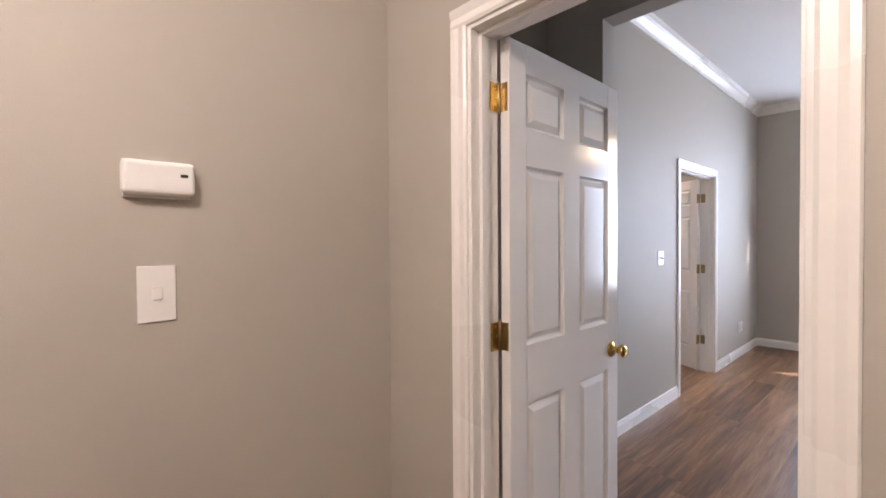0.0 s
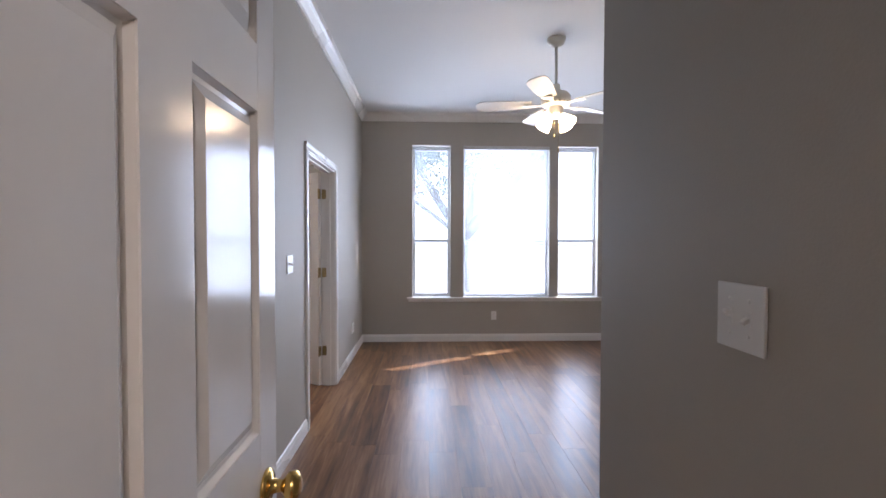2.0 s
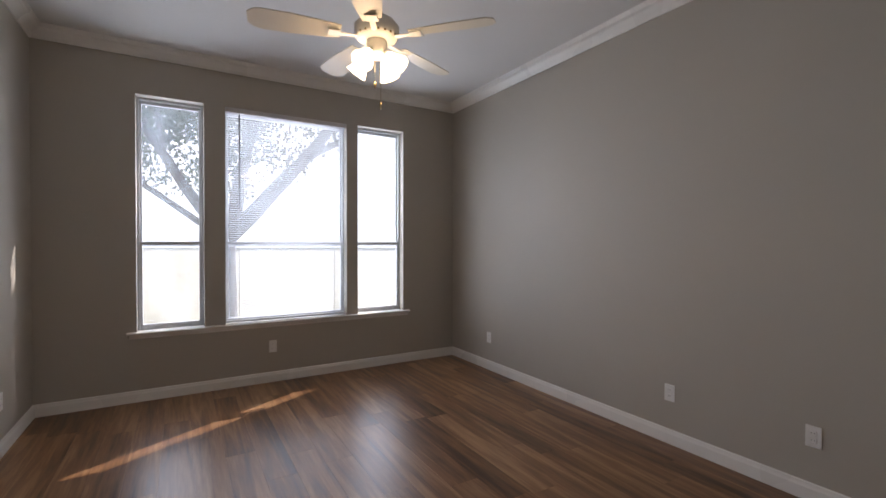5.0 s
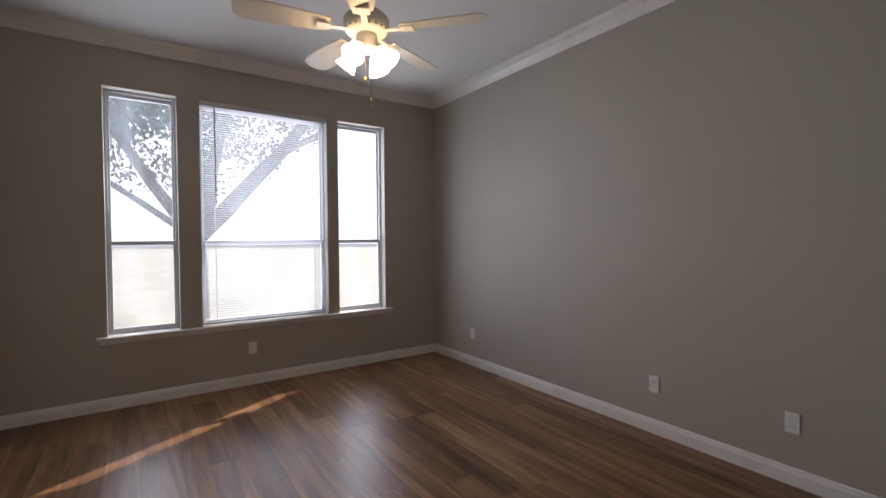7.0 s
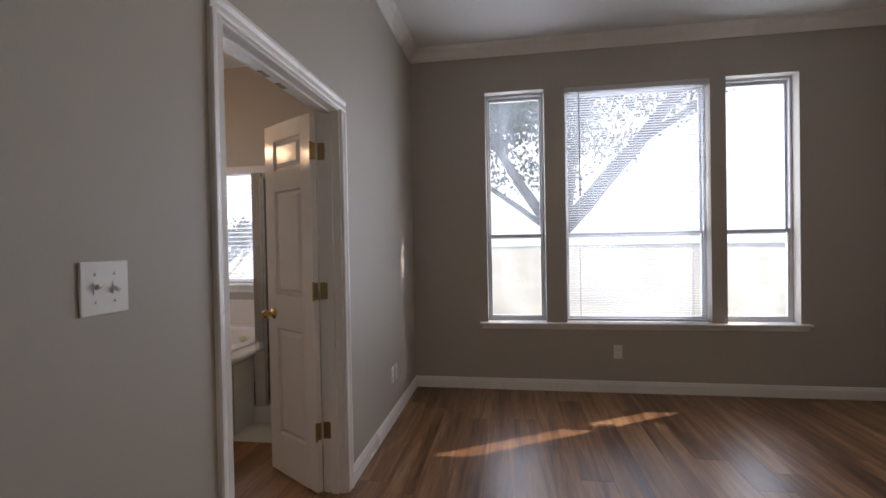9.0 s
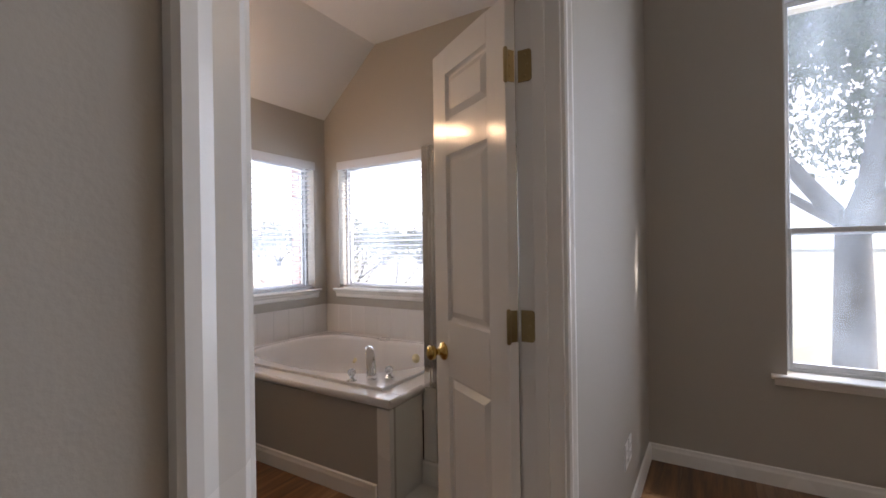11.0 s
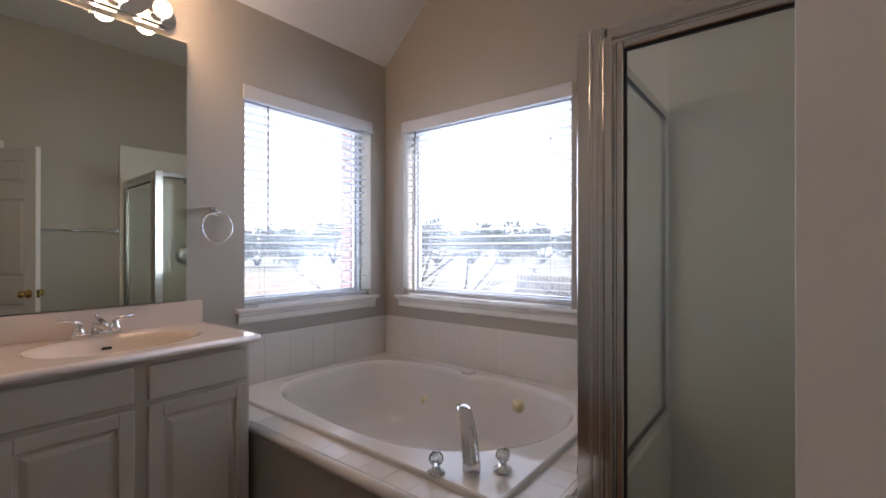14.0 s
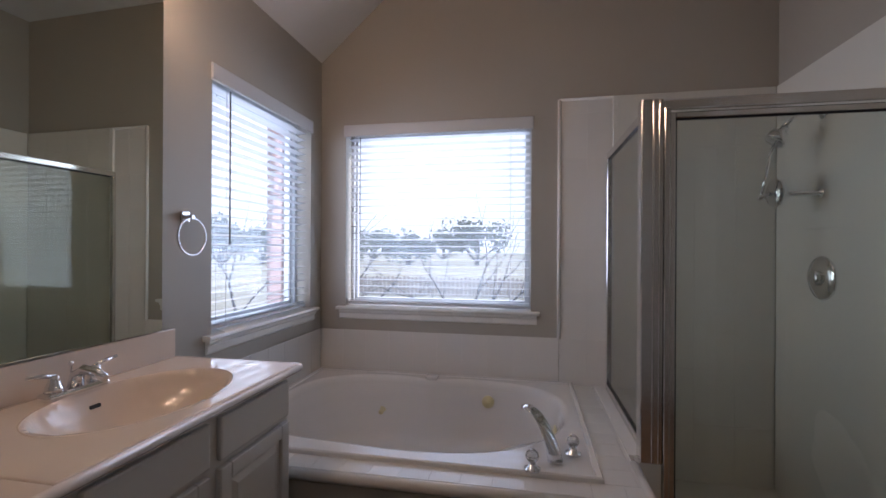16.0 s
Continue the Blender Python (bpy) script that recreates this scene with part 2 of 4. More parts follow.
def put_tube(bm, pts, radii, seg=10):
    pts = [Vector(p) for p in pts]
    rings = []
    side = None
    for i, p in enumerate(pts):
        d = (pts[min(i + 1, len(pts) - 1)] - pts[max(i - 1, 0)]).normalized()
        side = d.orthogonal().normalized() if side is None else (side - d * side.dot(d)).normalized()
        up = d.cross(side)
        r = radii[i] if isinstance(radii, (list, tuple)) else radii
        rings.append([bm.verts.new(p + (side * math.cos(2 * math.pi * k / seg) + up * math.sin(2 * math.pi * k / seg)) * r) for k in range(seg)])
    for a, b in zip(rings, rings[1:]):
        for k in range(seg):
            f = bm.faces.new((a[k], a[(k + 1) % seg], b[(k + 1) % seg], b[k]))
            f.smooth = True
    bm.faces.new(rings[0])
    bm.faces.new(rings[-1])
    bmesh.ops.recalc_face_normals(bm, faces=bm.faces)
    return bm


def tube(pts, radii, seg=10):
    return put_tube(bmesh.new(), pts, radii, seg)


def mesh_of(name, bm, mat):
    me = bpy.data.meshes.new(name)
    bm.to_mesh(me)
    bm.free()
    me.materials.append(mat)
    return me


def part(name, bm, mat, parent, label=""):
    ob = new(name, mesh_of(name, bm, mat))
    ob.parent = parent
    return tagged(ob, label) if label else ob


def thing(name, label, category, place=(0, 0, 0), rz=0, group="", kind=""):
    ob = new(name)
    ob.matrix_basis = pose(*place, 0, 0, rz)
    return tagged(ob, label, category, group, kind)


def structure(name, bm, mat, label=""):
    return tagged(new(name, mesh_of(name, bm, mat)), label, "", "", "structure")


def wall_mesh(axis, lo, hi, t0, t1, z0, z1, holes):
    """A wall along axis from lo to hi, its faces at t0 and t1, with openings (a, b, za, zb)."""
    bm = bmesh.new()
    us = sorted({lo, hi, *[h[0] for h in holes], *[h[1] for h in holes]})
    for a, b in zip(us, us[1:]):
        zs, mid = [z0], (a + b) / 2
        for h in sorted((h for h in holes if h[0] < mid < h[1]), key=lambda h: h[2]):
            zs += [h[2], h[3]]
        zs.append(z1)
        for za, zb in zip(zs[::2], zs[1::2]):
            if zb - za > 1e-4:
                put_box(bm, *((a, b, t0, t1) if axis == "x" else (t0, t1, a, b)), za, zb)
    return bm


# ---- the shell ----
H = 3.08
BW1, BW2, BW3 = (0.678, 1.195), (1.37, 2.55), (2.672, 3.222)
WZ0, WZ1 = 0.60, 2.66
KW = (-2.59, -1.42)
KL = (6.14, 7.01)
KZ0, KZ1 = 0.95, 2.09
structure("wall_north", wall_mesh("x", -2.94, 4.02, 7.15, 7.33, -0.1, 3.3, [(*BW1, WZ0, WZ1), (*BW2, WZ0, WZ1), (*BW3, WZ0, WZ1), (*KW, KZ0, KZ1)]), WALL, "greige painted wall with windows")
structure("wall_bath_west", wall_mesh("y", 3.7, 7.15, -2.94, -2.76, -0.1, 3.3, [(*KL, KZ0, KZ1)]), WALL, "greige painted bathroom wall with a window")
DY0, DY1, DH = 4.42, 5.40, 2.045
structure("wall_bath_bedroom", wall_mesh("y", 2.40, 7.15, -0.12, 0.0, 0, 3.2, [(DY0, DY1, 0, DH)]), WALL, "greige painted wall with a doorway")
structure("wall_bath_south", box(-2.94, -0.12, 3.58, 3.7, 0, 3.2), WALL)
structure("wall_east", box(3.9, 4.02, 2.4, 7.15, 0, 3.2), WALL, "greige painted wall")
structure("wall_bedroom_south", wall_mesh("x", 0.0, 3.9, 2.40, 2.52, 0, 3.2, [(0.33, 1.42, 0, 2.53)]), WALL, "greige painted wall with a wide opening")
structure("wall_entry_east", box(1.42, 1.54, 1.32, 2.40, 0, 3.2), WALL, "greige painted wall")
structure("wall_entry_west", box(-0.12, 0.0, 1.32, 2.40, 0, 3.2), WALL)
EX0, EX1 = 0.515, 1.335
structure("wall_entry_door", wall_mesh("x", -0.12, 2.6, 1.20, 1.32, 0, 3.2, [(EX0, EX1, 0, DH)]), HALLWALL, "painted hallway wall with a doorway")
structure("wall_hall_west", box(-0.01, 0.11, -1.8, 1.20, 0, 2.75), HALLWALL, "painted hallway wall")
structure("wall_hall_east", box(2.5, 2.62, -1.8, 1.2, 0, 2.75), HALLWALL)
structure("wall_hall_south", box(-0.01, 2.62, -1.92, -1.8, 0, 2.75), HALLWALL)
structure("ceiling_hall", box(-0.12, 2.62, -1.92, 1.2, 2.7, 2.8), CEIL)
structure("ceiling_bedroom", box(-0.12, 4.02, 1.32, 7.33, H, H + 0.1), CEIL, "flat white ceiling")
structure("ceiling_bath", prism([(-2.94, 2.366), (-2.13, H), (-0.12, H), (-0.12, H + 0.12), (-2.2, H + 0.12), (-2.94, 2.56)], 3.6, 7.33, "y"), CEIL, "white ceiling with a sloped side")
structure("floor", box(-2.94, 4.02, -1.92, 7.15, -0.12, -0.006), FLOORB, "walnut-toned vinyl plank floor")
structure("eave_north", box(-3.6, 4.6, 7.33, 7.66, 2.72, 2.82), SOFF, "beige roof soffit")
structure("eave_west", box(-3.24, -2.94, 3.4, 7.66, 2.36, 2.46), SOFF, "beige roof soffit")

# crown moulding, baseboards
CR = [(0, 0), (0.012, 0), (0.022, 0.022), (0.055, 0.06), (0.074, 0.072), (0.084, 0.105), (0, 0.105)]
zc = H - 0.105


def crown(name, along, wall, sign, a, b):
    return structure(name, prism([(wall + sign * u, zc + v) for u, v in CR], a, b, along), TRIM, "white crown moulding")


crown("trim_crown_west", "y", 0.0, 1, 2.52, 7.15)
crown("trim_crown_east", "y", 3.9, -1, 2.52, 7.15)
crown("trim_crown_north", "x", 7.15, -1, 0.0, 3.9)
crown("trim_crown_south", "x", 2.52, 1, 0.0, 3.9)
BB = [(0, 0), (0.015, 0), (0.015, 0.07), (0.011, 0.082), (0.009, 0.095), (0, 0.1)]


def baseboard(name, along, wall, sign, a, b):
    return structure(name, prism([(wall + sign * u, v) for u, v in BB], a, b, along), TRIM, "white painted baseboard")


baseboard("baseboard_north", "x", 7.15, -1, 0, 3.9)
baseboard("baseboard_east", "y", 3.9, -1, 2.52, 7.15)
baseboard("baseboard_west_1", "y", 0, 1, 5.462, 7.15)
baseboard("baseboard_west_2", "y", 0, 1, 2.52, 4.358)
baseboard("baseboard_south", "x", 2.52, 1, 1.42, 3.9)
baseboard("baseboard_entry", "y", 1.42, -1, 1.4, 2.52)
baseboard("baseboard_bath", "y", -0.12, -1, 5.462, 5.9)
baseboard("baseboard_hall", "y", 0.11, 1, -1.8, 1.2)
baseboard("baseboard_tub", "x", 5.926, -1, -2.2, -1.13)


def casing(name, axis, face, sign, a, b, top, w=0.062):
    """Moulded casing round an opening from a to b, on the wall face, as three pieces."""
    prof = [(0, 0), (0, 0.01), (0.008, 0.015), (0.03, 0.012), (0.045, 0.018), (w - 0.004, 0.018), (w, 0.012), (w, 0)]
    fr = thing(name, "white moulded door casing", "door frame", kind="structure")
    for s, e in ((-1, a), (1, b)):
        if axis == "x":
            pts = [(e + s * u, face + sign * v) for u, v in prof]
        else:
            pts = [(face + sign * v, e + s * u) for u, v in prof]
        part("side_casing", prism(pts, 0, top, "z"), TRIM, fr)
    pts = [(face + sign * v, top + u) for u, v in prof]
    part("head_casing", prism(pts, a - w, b + w, axis), TRIM, fr)
    return fr


def jamb(fr, axis, a, b, t0, t1, top, stop):
    """Jamb lining of an opening with a door stop."""
    def bx(u0, u1, v0, v1, z0, z1):
        return box(u0, u1, v0, v1, z0, z1, 0.001) if axis == "x" else box(v0, v1, u0, u1, z0, z1, 0.001)
    part("side_jamb", bx(a, a + 0.018, t0 - 0.001, t1 + 0.001, 0, top), TRIM, fr)
    part("side_jamb", bx(b - 0.018, b, t0 - 0.001, t1 + 0.001, 0, top), TRIM, fr)
    part("head_jamb", bx(a + 0.018, b - 0.018, t0 - 0.001, t1 + 0.001, top - 0.018, top), TRIM, fr)
    s0, s1 = stop
    part("door_stop", bx(a + 0.018, a + 0.03, s0, s1, 0, top - 0.018), TRIM, fr)
    part("door_stop", bx(b - 0.03, b - 0.018, s0, s1, 0, top - 0.018), TRIM, fr)
    part("door_stop", bx(a + 0.03, b - 0.03, s0, s1, top - 0.03, top - 0.018), TRIM, fr)


f = casing("door_frame_entry_hall", "x", 1.20, -1, EX0 + 0.006, EX1 - 0.006, DH - 0.006)
jamb(f, "x", EX0, EX1, 1.20, 1.32, DH, (1.235, 1.27))
casing("door_frame_entry_room", "x", 1.32, 1, EX0 + 0.006, EX1 - 0.006, DH - 0.006)
f = casing("door_frame_bath_room", "y", 0.0, 1, DY0 + 0.006, DY1 - 0.006, DH - 0.006)
jamb(f, "y", DY0, DY1, -0.12, 0.0, DH, (-0.075, -0.04))
for yy in (4.84, 4.98):
    part("ball_catch", box(-0.112, -0.085, yy - 0.03, yy + 0.03, DH - 0.022, DH - 0.017), OLDBRASS, f, "dark brass ball catch")
casing("door_frame_bath_inside", "y", -0.12, -1, DY0 + 0.006, DY1 - 0.006, DH - 0.006)


# ---- doors ----
def raised_panel(x0, x1, z0, z1, y, sign, depth=0.012):
    """A raised field with sloped margins on a door's recessed face; sign is the side it looks to."""
    bm = bmesh.new()
    rows = ((0.0, -0.003), (0.007, -0.011), (0.014, -0.012), (0.036, -0.001))
    rings = []
    for inset, d in rows:
        yy = y + sign * d
        rings.append([bm.verts.new(p) for p in ((x0 + inset, yy, z0 + inset), (x1 - inset, yy, z0 + inset), (x1 - inset, yy, z1 - inset), (x0 + inset, yy, z1 - inset))])
    for a, b in zip(rings, rings[1:]):
        for i in range(4):
            bm.faces.new((a[i], a[(i + 1) % 4], b[(i + 1) % 4], b[i]))
    bm.faces.new(rings[-1])
    back = [bm.verts.new((v.co.x, y - sign * depth, v.co.z)) for v in rings[0]]
    for i in range(4):
        bm.faces.new((back[i], back[(i + 1) % 4], rings[0][(i + 1) % 4], rings[0][i]))
    bm.faces.new(back)
    bmesh.ops.recalc_face_normals(bm, faces=bm.faces)
    return bm


KNOB = [(0.0, 0.0), (0.033, 0.0), (0.033, 0.004), (0.028, 0.009), (0.014, 0.012), (0.0115, 0.03), (0.016, 0.036), (0.025, 0.042), (0.0275, 0.052), (0.025, 0.06), (0.014, 0.066), (0.0, 0.067)]


def panel_door(name, label, w, h, t, cols, hinge, rz, hinges, flip=1):
    """A leaf from its hinge edge along local x, three rows of raised panels in cols columns; local y is its thickness."""
    d = thing(name, label, "door", hinge, rz, kind="structure")
    st = 0.09 if cols == 2 else 0.1
    ml = 0.11
    z0 = 0.008
    rails = [(z0, 0.235), (0.85, 1.045), (1.635, 1.755), (h - 0.095, h)]
    bm = bmesh.new()
    cut = [(0.0, st), (w - st, w)] + ([((w - ml) / 2, (w + ml) / 2)] if cols == 2 else [])
    for a, b in cut[:2]:
        put_box(bm, a, b, -t / 2, t / 2, z0, h, 0.002)
    for a, b in rails:
        put_box(bm, st, w - st, -t / 2, t / 2, a, b)
    if cols == 2:
        for (a, b), (c, e) in zip(rails, rails[1:]):
            put_box(bm, *cut[2], -t / 2, t / 2, b, c)
    leaf = part("leaf", bm, DOORW, d)
    xs = [(st, (w - ml) / 2), ((w + ml) / 2, w - st)] if cols == 2 else [(st, w - st)]
    for (a, b), (c, e) in zip(rails, rails[1:]):
        for x0, x1 in xs:
            for s in (1, -1):
                part("panel", raised_panel(x0, x1, b, c, s * t / 2, s), DOORW, leaf)
    for s in (1, -1):
        part("knob", lathe(KNOB, Matrix.Translation((w - 0.062, s * t / 2, 0.93)) @ pose(0, 0, 0, -90 * s)), BRASS, d, "polished brass door knob")
    part("latch_plate", box(w - 0.0005, w + 0.0015, -0.012, 0.012, 0.9, 0.96), BRASS, d)
    for z in hinges:
        hg = part("hinge", lathe([(0.0, -0.05), (0.004, -0.05), (0.0065, -0.046), (0.0065, 0.046), (0.004, 0.05), (0.0, 0.05)], Matrix.Translation((-0.004, flip * (t / 2 + 0.002), z)), 12), OLDBRASS, d, "aged brass butt hinge")
        part("hinge_plate", box(-0.0025, 0.0, -t / 2 + 0.006 if flip > 0 else -t / 2 - 0.002, t / 2 + 0.002 if flip > 0 else t / 2 - 0.006, z - 0.045, z + 0.045), OLDBRASS, hg)
        bm = bmesh.new()
        for k in (-0.03, 0, 0.03):
            put_lathe(bm, [(0.0, 0), (0.004, 0), (0.003, 0.0015), (0.0, 0.0015)], Matrix.Translation((-0.0025, flip * 0.004, z + k)) @ pose(0, 0, 0, 0, -90), 8)
        part("hinge_screws", bm, OLDBRASS, hg)
    return d


panel_door("door_1", "open white six-panel bedroom door", 0.745, 2.03, 0.035, 2, (0.557, 1.328, 0), 90.6, (1.845, 1.085, 0.3), 1)
panel_door("door_2", "open white three-panel half of a double door", 0.47, 2.02, 0.035, 1, (-0.135, 5.362, 0), 148.5, (1.82, 1.08, 0.335), 1)
def hinge_leaf(label, mat, x, y, z, rz, w=0.04):
    """A rounded plate with three screws; its back is local y = 0 and it looks to -y."""
    hf = thing("hinge_leaf", label, "hinge", (x, y, z), rz, kind="structure")
    out = []
    for cx, cz, a0 in ((w - 0.009, 0.036, 0), (0.0, 0.045, None), (0.0, -0.045, None), (w - 0.009, -0.036, 270)):
        if a0 is None:
            out.append((cx, cz))
        else:
            out += [(cx + 0.009 * math.cos(radians(q)), cz + 0.009 * math.sin(radians(q))) for q in range(a0, a0 + 91, 30)]
    part("plate", prism(out, -0.003, 0.0, "y"), mat, hf)
    for sx, sz in ((w * 0.5, 0.03), (w * 0.68, 0.0), (w * 0.5, -0.03)):
        part("screw", lathe([(0, 0), (0.0045, 0), (0.0035, 0.0012), (0, 0.0012)], Matrix.Translation((sx, -0.003, sz)) @ pose(0, 0, 0, 90), 8), OLDBRASS, hf)
    return hf


for z in (1.845, 1.085, 0.3):
    hinge_leaf("brass hinge leaf on the bedroom door jamb", BRASS, 0.533, 1.283, z, 90)
for z in (1.82, 1.08, 0.335):
    hinge_leaf("aged brass hinge leaf on the bathroom door jamb", OLDBRASS, -0.119, 5.382, z, 0)


# ---- windows ----
def window(name, axis, a, b, z0, z1, face, out, rail=None, label="white vinyl window", pane=None):
    """Frame, sashes and panes in an opening; face is the inner wall face, out the way outside."""
    wd = thing(name, label, "window", kind="structure")

    def bx(u0, u1, d0, d1, za, zb, bev=0.002):
        v0, v1 = sorted((face + out * d0, face + out * d1))
        return box(u0, u1, v0, v1, za, zb, bev) if axis == "x" else box(v0, v1, u0, u1, za, zb, bev)
    fw = 0.02
    for u0, u1, za, zb in ((a, a + fw, z0, z1), (b - fw, b, z0, z1), (a + fw, b - fw, z0, z0 + fw), (a + fw, b - fw, z1 - fw, z1)):
        part("window_frame", bx(u0, u1, 0.095, 0.165, za, zb), VINYL, wd)
    bands = [(z0 + fw, z1 - fw, 0.13)] if rail is None else [(z0 + fw, rail + 0.02, 0.115), (rail - 0.02, z1 - fw, 0.145)]
    for za, zb, d in bands:
        sash = part("sash", bx(a + fw, a + fw + 0.018, d - 0.012, d + 0.012, za, zb), VINYL, wd)
        part("sash_stile", bx(b - fw - 0.018, b - fw, d - 0.012, d + 0.012, za, zb), VINYL, sash)
        part("sash_rail", bx(a + fw + 0.018, b - fw - 0.018, d - 0.012, d + 0.012, za, za + 0.03), VINYL, sash)
        part("sash_rail", bx(a + fw + 0.018, b - fw - 0.018, d - 0.012, d + 0.012, zb - 0.03, zb), VINYL, sash)
        p = part("pane", bx(a + fw + 0.02, b - fw - 0.02, d - 0.002, d + 0.002, za + 0.028, zb - 0.028, 0), pane or PANE, sash)
        p.visible_shadow = False
    return wd


window("window_1", "x", *BW1, WZ0, WZ1, 7.15, 1, 1.37)
window("window_2", "x", *BW2, WZ0, WZ1, 7.15, 1, 1.37)
window("window_3", "x", *BW3, WZ0, WZ1, 7.15, 1, 1.37)
window("window_4", "x", *KW, KZ0, KZ1, 7.15, 1, pane=PANE_B)
window("window_5", "y", *KL, KZ0, KZ1, -2.76, -1, pane=PANE_B)


def sill(name, axis, a, b, z, face, out, apron):
    s = thing(name, "white painted window sill with an apron", "window sill", kind="structure")

    def pts(prof):
        return [(face - out * u, v) for u, v in prof]
    nose = [(-0.1, z - 0.022), (0.03, z - 0.022), (0.038, z - 0.016), (0.04, z - 0.011), (0.038, z - 0.004), (0.032, z), (-0.1, z)]
    part("stool", prism(pts(nose[1:-1] + [(0.0, z), (0.0, z - 0.022)]), a - 0.05, b + 0.05, axis), TRIM, s)
    ap = [(0, z - 0.022), (0.024, z - 0.022), (0.022, z - 0.035), (0.012, z - 0.045), (0.012, z - apron + 0.008), (0.006, z - apron), (0, z - apron)]
    part("apron", prism(pts(ap), a - 0.035, b + 0.035, axis), TRIM, s)
    return s


sill("window_sill_bedroom", "x", BW1[0] - 0.02, BW3[1] + 0.02, WZ0 + 0.004, 7.15, 1, 0.06)
sill("window_sill_tub", "x", *KW, KZ0 + 0.004, 7.15, 1, 0.08)
sill("window_sill_vanity", "y", *KL, KZ0 + 0.004, -2.76, -1, 0.08)
for nm, ax, a, b, face, out, z in (("trim_sill_1", "x", *BW1, 7.15, 1, WZ0), ("trim_sill_2", "x", *BW2, 7.15, 1, WZ0), ("trim_sill_3", "x", *BW3, 7.15, 1, WZ0), ("trim_sill_4", "x", *KW, 7.15, 1, KZ0), ("trim_sill_5", "y", *KL, -2.76, -1, KZ0)):
    v0, v1 = sorted((face, face + out * 0.095))
    structure(nm, box(a, b, v0, v1, z, z + 0.004) if ax == "x" else box(v0, v1, a, b, z, z + 0.004), TRIM, "white painted stool board")


def blinds(name, label, axis, a, b, z0, z1, face, out, pitch, depth, tilt, at, wand, wand_len, valance):
    """Horizontal blinds: headrail or valance, slats, bottom rail, ladder cords and a tilt wand."""
    bl = thing(name, label, "blinds")
    cv = face + out * at

    def place(bm, u0, u1, v0, v1, za, zb, bev=0.0):
        v0, v1 = sorted((face + out * v0, face + out * v1))
        return put_box(bm, u0, u1, v0, v1, za, zb, bev) if axis == "x" else put_box(bm, v0, v1, u0, u1, za, zb, bev)
    vb = place(bmesh.new(), a - valance[0], b + valance[0], valance[1], valance[2], z1 - valance[3], z1, 0.004)
    part("valance", vb, SLAT, bl)
    me = None
    bottom, z = z0 + 0.03, z1 - valance[3] - 0.01
    c, s = math.cos(radians(tilt)) * depth / 2, math.sin(radians(tilt)) * depth / 2
    while z > bottom:
        if me is None:
            prof = [(-c, s - 0.0006), (0, 0.0022), (c, -s - 0.0006), (c, -s + 0.0006), (0, 0.0036), (-c, s + 0.0006)]
            me = mesh_of("slat", prism([(out * u, v) for u, v in prof], a + 0.006, b - 0.006, axis), SLAT)
        o = new("slat", me)
        o.parent = bl
        o.location = (0, cv, z) if axis == "x" else (cv, 0, z)
        z -= pitch
    part("bottom_rail", place(bmesh.new(), a + 0.006, b - 0.006, at - depth / 2, at + depth / 2, z0 + 0.01, z0 + 0.026, 0.003), SLAT, bl)
    for u in (a + 0.12, b - 0.12):
        for dv in (-depth / 2 - 0.001, depth / 2 + 0.001):
            p0 = (u, cv + out * dv) if axis == "x" else (cv + out * dv, u)
            part("ladder_cord", tube([(*p0, z0 + 0.02), (*p0, z1 - 0.03)], 0.0012, 5), SLAT, bl)
    p0 = (wand, face + out * (at - depth / 2 - 0.008)) if axis == "x" else (face + out * (at - depth / 2 - 0.008), wand)
    part("tilt_wand", tube([(*p0, z1 - valance[3]), (*p0, z1 - valance[3] - wand_len)], 0.004, 6), CORD, bl, "grey tilt wand")
    return bl


blinds("window_blinds", "white mini blinds with open slats in the bedroom window", "x", BW2[0] + 0.004, BW2[1] - 0.004, WZ0 + 0.006, WZ1 - 0.002, 7.15, 1, 0.021, 0.024, 4, 0.055, BW2[0] + 0.13, 0.9, (0.0, -0.004, 0.06, 0.045))
blinds("window_blinds", "white wide-slat blinds in the window over the tub", "x", KW[0] + 0.004, KW[1] - 0.004, KZ0 + 0.006, KZ1 + 0.02, 7.15, 1, 0.043, 0.05, 6, 0.05, KW[0] + 0.09, 0.62, (0.016, -0.012, 0.0, 0.075))
blinds("window_blinds", "white wide-slat blinds in the window beside the vanity", "y", KL[0] + 0.004, KL[1] - 0.004, KZ0 + 0.006, KZ1 + 0.02, -2.76, -1, 0.043, 0.05, 6, 0.05, KL[0] + 0.14, 0.7, (0.016, -0.012, 0.0, 0.075))


